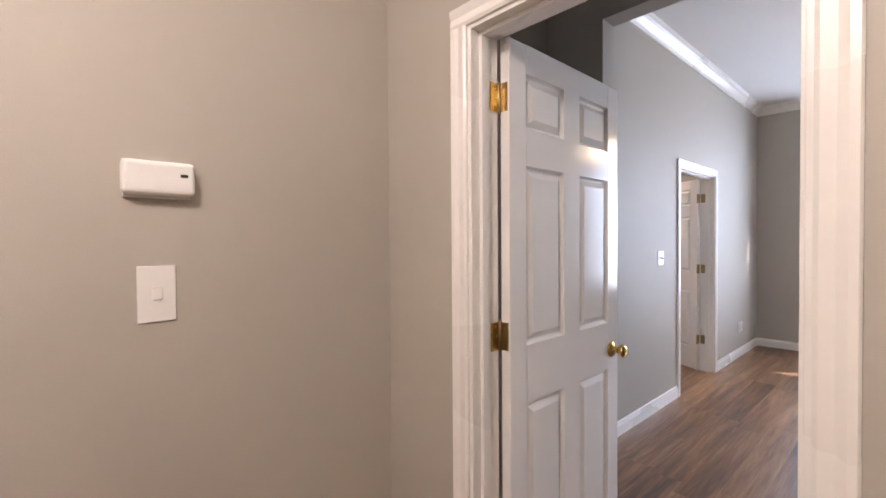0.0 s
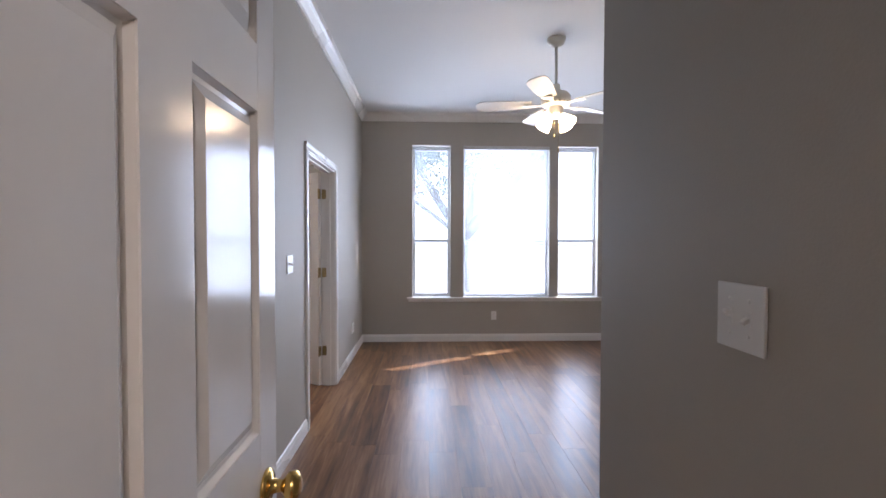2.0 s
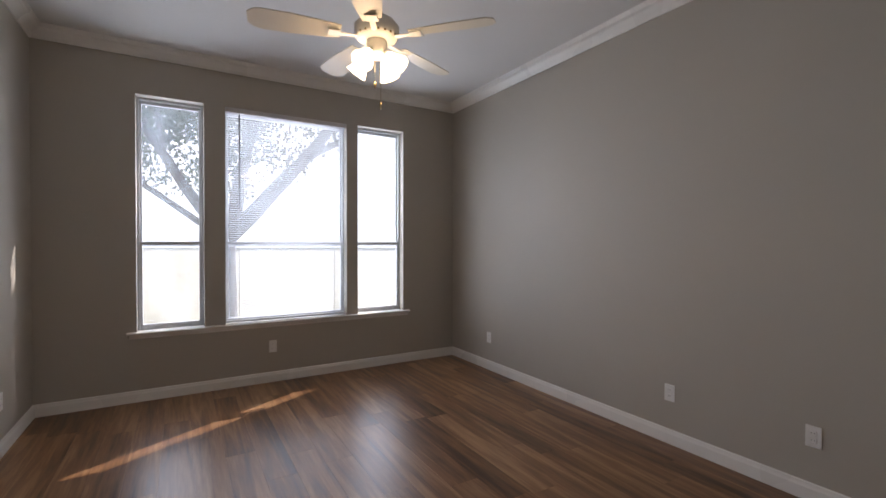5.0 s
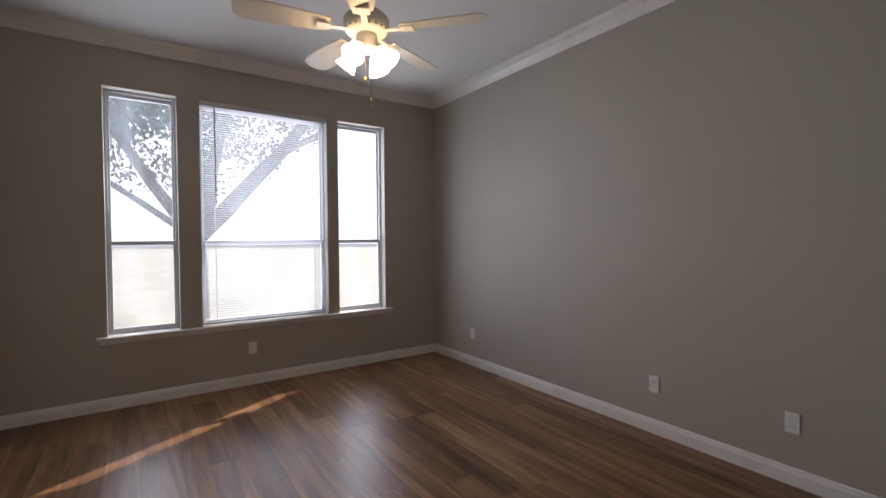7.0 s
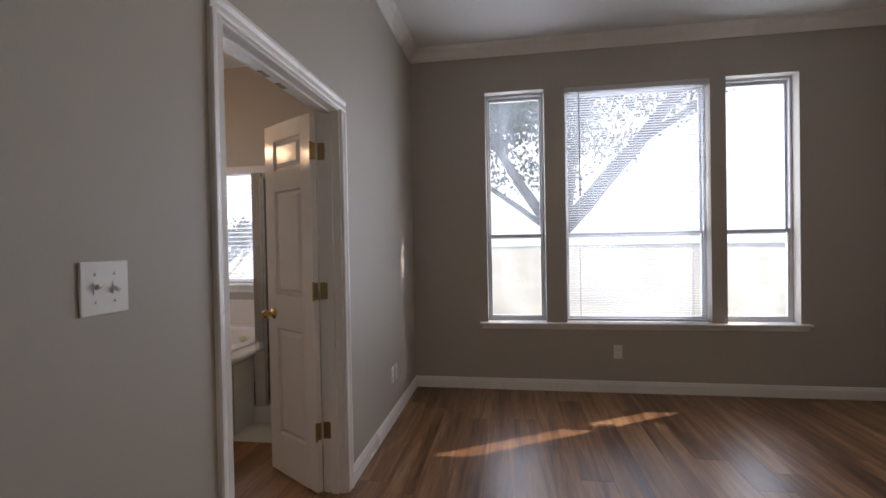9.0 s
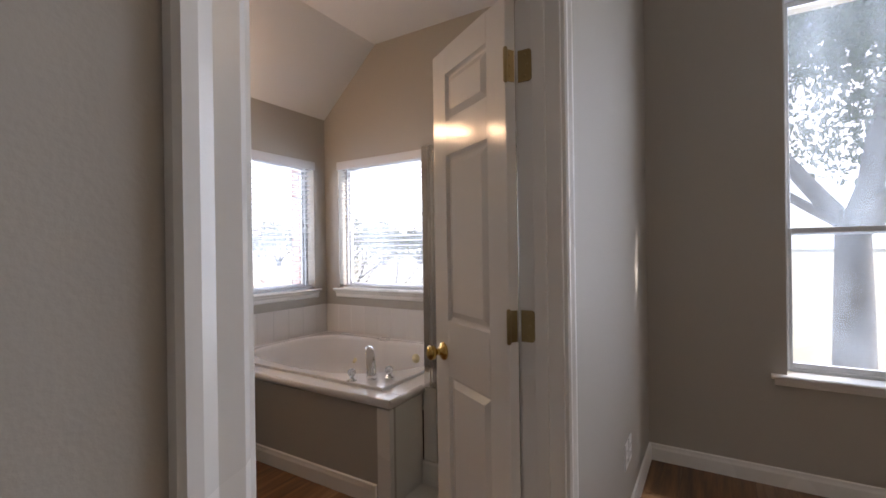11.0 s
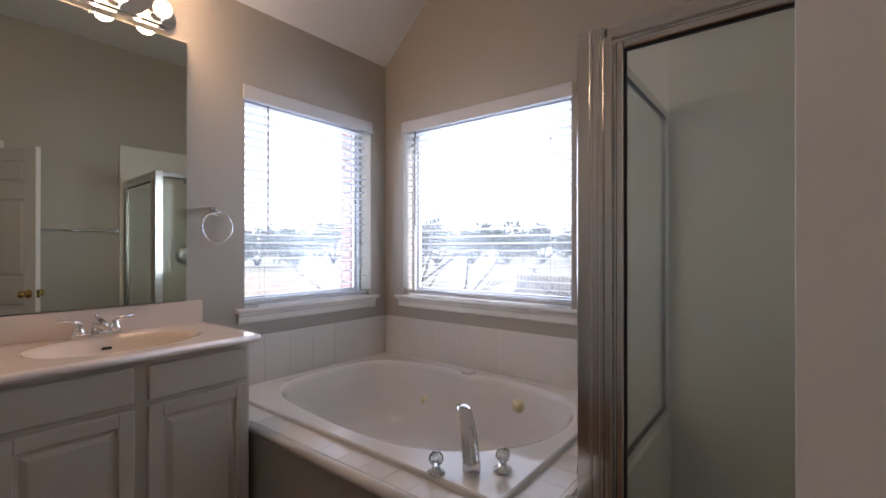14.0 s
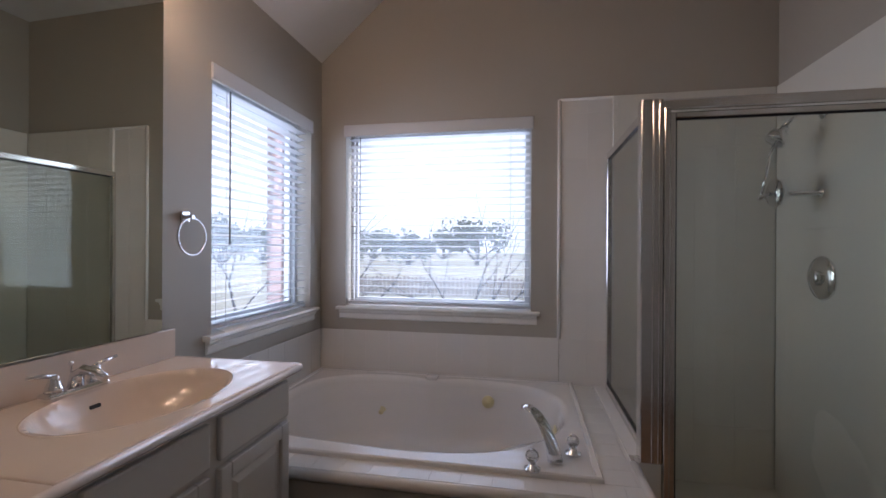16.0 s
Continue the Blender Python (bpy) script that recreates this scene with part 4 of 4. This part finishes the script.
for t in range(9):
    s = t / 8
    x, z = 0.15 * s ** 1.3, 0.008 + 0.15 * math.sin(s * 1.75)
    w, h = 0.03 - 0.007 * s, 0.025 - 0.012 * s
    ring = []
    for k in range(14):
        a = 2 * math.pi * k / 14
        ring.append(sp.verts.new((x + h * math.cos(a) * math.cos(s * 1.3), w * math.sin(a), z - h * math.cos(a) * math.sin(s * 1.3) * -0.8)))
    rr.append(ring)
for a, b in zip(rr, rr[1:]):
    for k in range(14):
        sp.faces.new((a[k], a[(k + 1) % 14], b[(k + 1) % 14], b[k])).smooth = True
sp.faces.new(rr[0])
sp.faces.new(rr[-1])
bmesh.ops.recalc_face_normals(sp, faces=sp.faces)
part("spout", sp, CHROME, tf)
for hx, hy in ((-1.42, 6.058), (-1.268, 6.208)):
    th_ = thing("tub_tap", "chrome and clear acrylic tub handle on the rim", "faucet handle", (hx, hy, TZ + 0.013), group="tub handles")
    part("base", lathe([(0, 0), (0.03, 0), (0.029, 0.006), (0.016, 0.012), (0.011, 0.03), (0, 0.03)]), CHROME, th_)
    bm = lathe([(0.011, 0.028), (0.021, 0.036), (0.024, 0.048), (0.02, 0.062), (0.013, 0.068), (0, 0.069)], seg=8)
    for fc_ in bm.faces:
        fc_.smooth = False
    part("knob", bm, CRYST, th_)
    part("cap", lathe([(0.0, 0.069), (0.009, 0.069), (0.008, 0.073), (0, 0.074)], seg=12), CHROME, th_)

# ---- shower ----
SX0, SX1, SY0 = GX, -0.14, 6.26
ST = 1.842
structure("shower_wall_side", box(-0.14, -0.12, 6.2, 7.13, 0, 2.2, 0.003), SURR, "cream tiled shower wall")
structure("shower_wall_back", box(GX + 0.02, -0.14, 7.13, 7.15, 0, 2.2, 0.003), SURR, "cream tiled shower wall")
structure("shower_floor", box(GX, -0.14, 6.3, 7.13, -0.005, 0.05), SURR, "cream shower pan")
structure("shower_curb", box(-1.045, -0.14, 6.2, 6.32, -0.005, 0.13, 0.01, 2), SURR, "cream shower curb")
structure("shower_knee_wall", box(GX - 0.055, GX + 0.03, 6.225, 7.13, -0.005, TZ - 0.006), SURR, "cream low wall between tub and shower")
structure("floor_shower_front", box(-1.04, -0.12, 5.9, 6.2, -0.005, 0.006), SURR, "pale tiled floor before the shower")
sh = thing("shower_enclosure", "polished aluminium framed glass shower enclosure", "shower")
post = part("corner_post", box(-1.03, -0.952, 6.217, 6.275, TZ - 0.004, ST + 0.036, 0.004), ALU, sh)
for x in (-0.988, -0.966):
    part("ridge", box(x - 0.004, x + 0.004, 6.213, 6.22, TZ, ST + 0.03, 0.002), ALU, post)
part("strike_jamb", box(-0.951, -0.93, 6.213, 6.275, 0.13, ST, 0.003), ALU, sh)
part("top_rail", box(-0.951, -0.14, 6.228, 6.272, ST - 0.005, ST + 0.035, 0.006, 2), ALU, sh)
part("side_top_rail", box(-1.0, -0.97, 6.275, 7.13, ST - 0.005, ST + 0.03, 0.004), ALU, sh)
part("side_bottom_rail", box(-1.0, -0.97, 6.275, 7.13, TZ - 0.004, TZ + 0.022, 0.003), ALU, sh)
part("wall_channel", box(-1.0, -0.97, 7.105, 7.13, TZ + 0.02, ST, 0.003), ALU, sh)
part("wall_jamb", box(-0.165, -0.14, 6.23, 6.27, 0.13, ST, 0.003), ALU, sh)
part("bottom_rail", box(-0.93, -0.165, 6.23, 6.27, 0.128, 0.15, 0.003), ALU, sh)
part("side_glass", box(-0.987, -0.982, 6.275, 7.105, TZ + 0.02, ST - 0.005), SHGLASS, sh).visible_shadow = False
part("side_seal", box(-0.9885, -0.9805, 6.28, 7.1, ST - 0.014, ST - 0.006), DARKGAP, sh)
part("side_seal", box(-0.9885, -0.9805, 6.28, 7.1, TZ + 0.023, TZ + 0.03), DARKGAP, sh)
sd_ = part("shower_door", box(-0.926, -0.906, 6.236, 6.264, 0.155, ST - 0.012, 0.003), ALU, sh)
part("door_stile", box(-0.19, -0.17, 6.236, 6.264, 0.155, ST - 0.012, 0.003), ALU, sd_)
part("door_rail", box(-0.906, -0.19, 6.236, 6.264, ST - 0.034, ST - 0.012, 0.003), ALU, sd_)
part("door_rail", box(-0.906, -0.19, 6.236, 6.264, 0.155, 0.18, 0.003), ALU, sd_)
part("door_seal", box(-0.906, -0.9, 6.246, 6.254, 0.18, ST - 0.034), DARKGAP, sd_)
part("door_seal", box(-0.9, -0.19, 6.246, 6.254, ST - 0.04, ST - 0.034), DARKGAP, sd_)
part("door_glass", box(-0.9, -0.19, 6.247, 6.253, 0.18, ST - 0.04), SHGLASS, sd_).visible_shadow = False

hd = thing("overhead_shower", "chrome shower head on a bent arm", "shower head", (-0.14, 6.745, 1.94))
part("flange", lathe([(0, 0), (0.03, 0), (0.026, 0.008), (0.012, 0.014), (0, 0.014)], pose(0, 0, 0, 0, -90), 20), CHROME, hd)
part("arm", tube([(0, 0, 0), (-0.06, 0, 0.005), (-0.11, 0, -0.01), (-0.16, 0, -0.055)], 0.011, 12), CHROME, hd)
part("head", lathe([(0.012, 0.0), (0.018, 0.015), (0.022, 0.03), (0.044, 0.045), (0.048, 0.075), (0.042, 0.085), (0, 0.085)], Matrix.Translation((-0.15, 0, -0.055)) @ pose(0, 0, 0, 0, 215), 24), CHROME, hd)
part("hose", tube([(-0.2, 0, -0.13), (-0.225, -0.01, -0.2), (-0.24, -0.01, -0.3), (-0.25, 0.0, -0.36)], 0.007, 8), CHROME, hd)
hs = thing("hand_shower", "chrome hand shower bracket in the shower", "shower head", (-0.14, 6.76, 1.585))
part("mount", lathe([(0, 0), (0.024, 0), (0.022, 0.006), (0.008, 0.01), (0.008, 0.15), (0, 0.15)], pose(0, 0, 0, 0, -90), 16), CHROME, hs)
part("head", lathe([(0, 0.14), (0.04, 0.145), (0.064, 0.165), (0.066, 0.19), (0.057, 0.2), (0, 0.205)], pose(0, 0, 0, 0, -90), 24), CHROME, hs)
part("handle", tube([(-0.17, 0, 0), (-0.22, -0.02, -0.005), (-0.27, -0.03, -0.03)], 0.01, 10), CHROME, hs)
sv = thing("shower_valve", "round chrome shower valve plate on the shower wall", "shower valve", (-0.14, 6.75, 1.2))
part("plate", lathe([(0, 0), (0.1, 0), (0.095, 0.009), (0.05, 0.018), (0, 0.018)], pose(0, 0, 0, 0, -90), 32), CHROME, sv)
part("knob", lathe([(0.034, 0.016), (0.032, 0.034), (0.026, 0.042), (0, 0.043)], pose(0, 0, 0, 0, -90), 20), CHROME, sv)

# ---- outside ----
# Added glowing ring: whitens the low sky behind the windows.
SKYGLOW = emitter("glowing_sky_backdrop", (0.92, 0.95, 1.0), 0.68)
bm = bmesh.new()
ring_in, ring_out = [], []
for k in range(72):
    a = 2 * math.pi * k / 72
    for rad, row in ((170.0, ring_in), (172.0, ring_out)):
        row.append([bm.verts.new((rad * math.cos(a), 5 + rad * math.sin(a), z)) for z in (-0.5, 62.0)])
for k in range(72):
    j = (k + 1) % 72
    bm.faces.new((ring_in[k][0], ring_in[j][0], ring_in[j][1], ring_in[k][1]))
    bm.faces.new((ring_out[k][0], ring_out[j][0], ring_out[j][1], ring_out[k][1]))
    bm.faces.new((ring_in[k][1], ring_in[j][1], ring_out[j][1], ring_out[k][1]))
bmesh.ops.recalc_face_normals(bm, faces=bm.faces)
structure("backdrop", bm, SKYGLOW, "added glowing ring that whitens the low sky")
structure("ground", box(-300, 300, -200, 450, -0.6, -0.35), GRASS, "pale sunlit lawn")


def leaf_crown(centers, count, size, seed, mat):
    rng = random.Random(seed)
    vs, fs = [], []
    for _ in range(count):
        cx, cy, cz, r = rng.choice(centers)
        while True:
            d = Vector((rng.uniform(-1, 1), rng.uniform(-1, 1), rng.uniform(-1, 1)))
            if d.length < 1:
                break
        p = Vector((cx, cy, cz)) + d * r
        q = Euler((rng.uniform(0, 6.28), rng.uniform(0, 6.28), rng.uniform(0, 6.28))).to_matrix()
        s = size * rng.uniform(0.6, 1.3)
        k = len(vs)
        for u in ((-0.5, 0, 0), (0, 0.28, 0.05), (0.5, 0, 0), (0, -0.28, 0.05)):
            vs.append(p + q @ (Vector(u) * s))
        fs.append((k, k + 1, k + 2, k + 3))
    me = bpy.data.meshes.new("crown")
    me.from_pydata([tuple(v) for v in vs], [], fs)
    me.materials.append(mat)
    return me


def limb(bm, rng, p, d, r, length, depth, tips):
    pts, rad = [p], [r]
    q, dd = Vector(p), Vector(d).normalized()
    n = 5
    for i in range(n):
        dd = (dd + Vector((rng.uniform(-1, 1), rng.uniform(-1, 1), rng.uniform(-0.5, 0.9))) * 0.16).normalized()
        q = q + dd * length / n
        pts.append(tuple(q))
        rad.append(r * (1 - 0.5 * (i + 1) / n))
    put_tube(bm, pts, rad, 9 if r > 0.08 else 5)
    if depth == 0:
        tips.append(pts[-1])
        return
    for k in range(3):
        nd = (dd + Vector((rng.uniform(-1, 1), rng.uniform(-1, 1), rng.uniform(-0.3, 0.7))) * 0.75).normalized()
        limb(bm, rng, pts[-1 - (k % 2) * 2], nd, r * 0.45, length * 0.62, depth - 1, tips)


def tree(name, label, base, trunk, limbs, depth, leaves, size, seed, clump=0.8, extra=(), mat=LEAF):
    t = thing(name, label, "tree")
    rng = random.Random(seed)
    bm, tips = bmesh.new(), []
    b = Vector(base)
    fork = b + Vector((trunk[0], trunk[1], trunk[2]))
    put_tube(bm, [tuple(b + Vector((0, 0, -0.1))), tuple(b + Vector((0, 0, 0.25))), tuple(b.lerp(fork, 0.55)), tuple(fork + (fork - b) * 0.06)], [trunk[3] * 1.5, trunk[3] * 1.1, trunk[3], trunk[3] * 0.85], 14)
    for d, r, ln in limbs:
        limb(bm, rng, tuple(fork - Vector((0, 0, 0.1))), d, r, ln, depth, tips)
    part("trunk", bm, BARK, t)
    if leaves:
        cs = [(x, y, z, clump * rng.uniform(0.6, 1.2)) for x, y, z in (*tips, *extra)]
        cr = new("crown", leaf_crown(cs, leaves, size, seed, mat))
        cr.parent = t
    return t


tree("oak_tree", "large leaning oak tree behind the bedroom windows", (1.64, 10.6, -0.36), (0.0, 0.0, 1.9, 0.17), (((0.95, 0.1, 0.85), 0.15, 3.0), ((-0.65, 0.2, 0.8), 0.1, 2.6), ((0.42, 0.15, 1.0), 0.13, 2.6), ((-0.9, -0.1, 0.55), 0.06, 2.2)), 2, 42000, 0.09, 4, 0.62, [(random.uniform(-1.2, 2.0 + 2.2 * k), random.uniform(9.6, 12.2), random.uniform(2.3 + 1.3 * k, 4.8)) for k in [random.random() for _ in range(70)]])
rng_t = random.Random(8)
for i in range(20):
    a = radians(-92 + i * 4.5)
    d = rng_t.uniform(42, 62)
    x, y = -1.5 + d * math.sin(a), 5 + d * math.cos(a)
    k = rng_t.uniform(0.7, 1.15)
    tree("yard_tree", "distant green tree past the fence", (x, y, -0.4), (0.1, 0, 0.4 * k, 0.2), (((1.0, 0.1, 0.7), 0.14, 2.2 * k), ((-1.0, 0, 0.8), 0.14, 2.2 * k), ((0.1, 0.3, 1.2), 0.14, 2.2 * k), ((0.3, -0.8, 0.8), 0.14, 2.0 * k)), 1, 1800, 0.4, 20 + i, 1.5 * k, (), FARLEAF)
for i, (x, y) in enumerate(((-2.6, 12.5), (-4.6, 9.2))):
    tree("bare_shrub", "leafless arching shrub in the yard", (x, y, -0.4), (0.05, 0, 0.35, 0.05), (((0.9, 0.2, 0.8), 0.03, 1.2), ((0.5, -0.2, 1.1), 0.03, 1.3), ((-0.5, 0.1, 1.0), 0.03, 1.2), ((1.1, 0.3, 0.5), 0.03, 1.2), ((-0.9, 0, 0.7), 0.03, 1.1)), 2, 0, 0.1, 40 + i)

fence = thing("picket_fence", "weathered wooden fence across the yard", "fence")
pk = mesh_of("picket", prism([(-0.065, 0), (0.065, 0), (0.065, 0.6), (0.035, 0.66), (-0.035, 0.66), (-0.065, 0.6)], -0.01, 0.01, "y"), FENCEW)
for i in range(56):
    o = new("picket", pk)
    o.parent, o.location = fence, (-8.7 + i * 0.15, 20, -0.36 + 0.02 * math.sin(i * 1.7))
for z in (-0.2, 0.08):
    part("fence_rail", box(-8.8, -0.4, 20.01, 20.05, z, z + 0.08), FENCEW, fence)
pier = structure("brick_reveal", box(-3.05, -2.945, 7.024, 7.33, 0.8, 2.36), GROUT, "red brick reveal outside the bathroom window")
bme = mesh_of("brick", box(-0.052, 0.052, -0.03, 0.012, -0.032, 0.032, 0.003), BRICK)
for k in range(20):
    o = new("brick", bme)
    o.parent, o.location = pier, (-2.998, 7.024, 0.84 + k * 0.077)
structure("yard_wall", box(-9.2, -9.0, -6, 12, -0.4, 0.75, 0.01), FENCEW, "low garden wall")

# ---- tiles on the tub deck and walls ----
TS = 0.108


def tile_field(parent, name, u0, u1, v0, v1, make, tu=TS, tv=TS, mat=TILE):
    """Square tiles between u0..u1 and v0..v1, cut at the far ends; make gives a pose and the tile's sides are du, dv."""
    cache = {}
    u = u0
    while u < u1 - 0.012:
        du = min(tu, u1 - u)
        v = v0
        while v < v1 - 0.012:
            dv = min(tv, v1 - v)
            key = (round(du, 4), round(dv, 4))
            if key not in cache:
                cache[key] = mesh_of(name, box(-du / 2 + 0.0006, du / 2 - 0.0006, -dv / 2 + 0.0006, dv / 2 - 0.0006, -0.002, 0.0016, 0.0005), mat)
            o = new(name, cache[key])
            o.parent = parent
            o.matrix_basis = make(u + du / 2, v + dv / 2)
            v += dv
        u += du


tile_field(DECK, "tile", TX0 + 0.45, TX1 - 0.016, TY0 + 0.02, RY0 - 0.001, lambda u, v: pose(u, v, TZ - 0.006))
tile_field(DECK, "tile", RX1 + 0.001, TX1 - 0.016, RY0, 7.135, lambda u, v: pose(u, v, TZ - 0.006))
SPL = structure("trim_tub_splash_north", box(TX0, -1.26, 7.144, 7.15, TZ - 0.01, 0.79), GROUT, "white tile splash above the tub")
tile_field(SPL, "tile", TX0 + 0.006, -1.262, TZ + 0.002, 0.805, lambda u, v: pose(u, 7.144, v, 90), 0.154, 0.3)
SPW = structure("trim_tub_splash_west", box(-2.76, -2.754, 5.935, 7.144, TZ - 0.01, 0.79), GROUT, "white tile splash above the tub")
tile_field(SPW, "tile", 5.937, 7.137, TZ + 0.002, 0.805, lambda u, v: pose(-2.754, u, v, 90, 0, 90), 0.154, 0.3)
SPT = structure("trim_tub_tile_column", box(-1.258, GX + 0.02, 7.144, 7.15, TZ - 0.01, 2.2), GROUT, "white tile column beside the shower")
tile_field(SPT, "tile", -1.258, GX + 0.015, TZ + 0.002, 2.19, lambda u, v: pose(u, 7.144, v, 90), 0.154, 0.262)
tile_field(bpy.data.objects["shower_wall_back"], "tile", GX + 0.04, -0.145, 0.06, 2.19, lambda u, v: pose(u, 7.129, v, 90), 0.203, 0.305, SURR)
structure("trim_tile_edge", tube([(-1.26, 7.143, 0.8), (-1.26, 7.143, 2.195)], 0.011, 8), TILE)
structure("trim_tile_edge_top", tube([(-1.26, 7.143, 2.195), (-0.14, 7.143, 2.195)], 0.009, 8), TILE)

# ---- floor planks ----
FLOOR = bpy.data.objects["floor"]
PW, PL = 0.178, 1.22
rng = random.Random(5)
cache = {}


def planks(x0, x1, y0, y1, skip=None):
    x = x0
    while x < x1 - 0.01:
        w = min(PW, x1 - x)
        y = y0 - rng.uniform(0.1, 1.0)
        while y < y1 - 0.01:
            a, b = max(y, y0), min(y + PL, y1)
            y += PL
            if b - a < 0.02:
                continue
            key = (round(w, 3), round(b - a, 3))
            if key not in cache:
                cache[key] = mesh_of("plank", box(-w / 2 + 0.0002, w / 2 - 0.0002, -(b - a) / 2 + 0.0002, (b - a) / 2 - 0.0002, -0.005, 0, 0.0004), PLANK)
            o = new("plank", cache[key])
            o.parent = FLOOR
            o.location = (x + w / 2, (a + b) / 2, 0)
        x += w


planks(0.0, 3.9, 2.52, 7.15)
planks(0.33, 1.42, 2.40, 2.52)
planks(0.0, 1.42, 1.32, 2.40)
planks(EX0, EX1, 1.2, 1.32)
planks(0.11, 2.5, -1.8, 1.2)
planks(-0.12, 0.0, DY0, DY1)
planks(-2.76, -0.12, 3.7, 5.95)
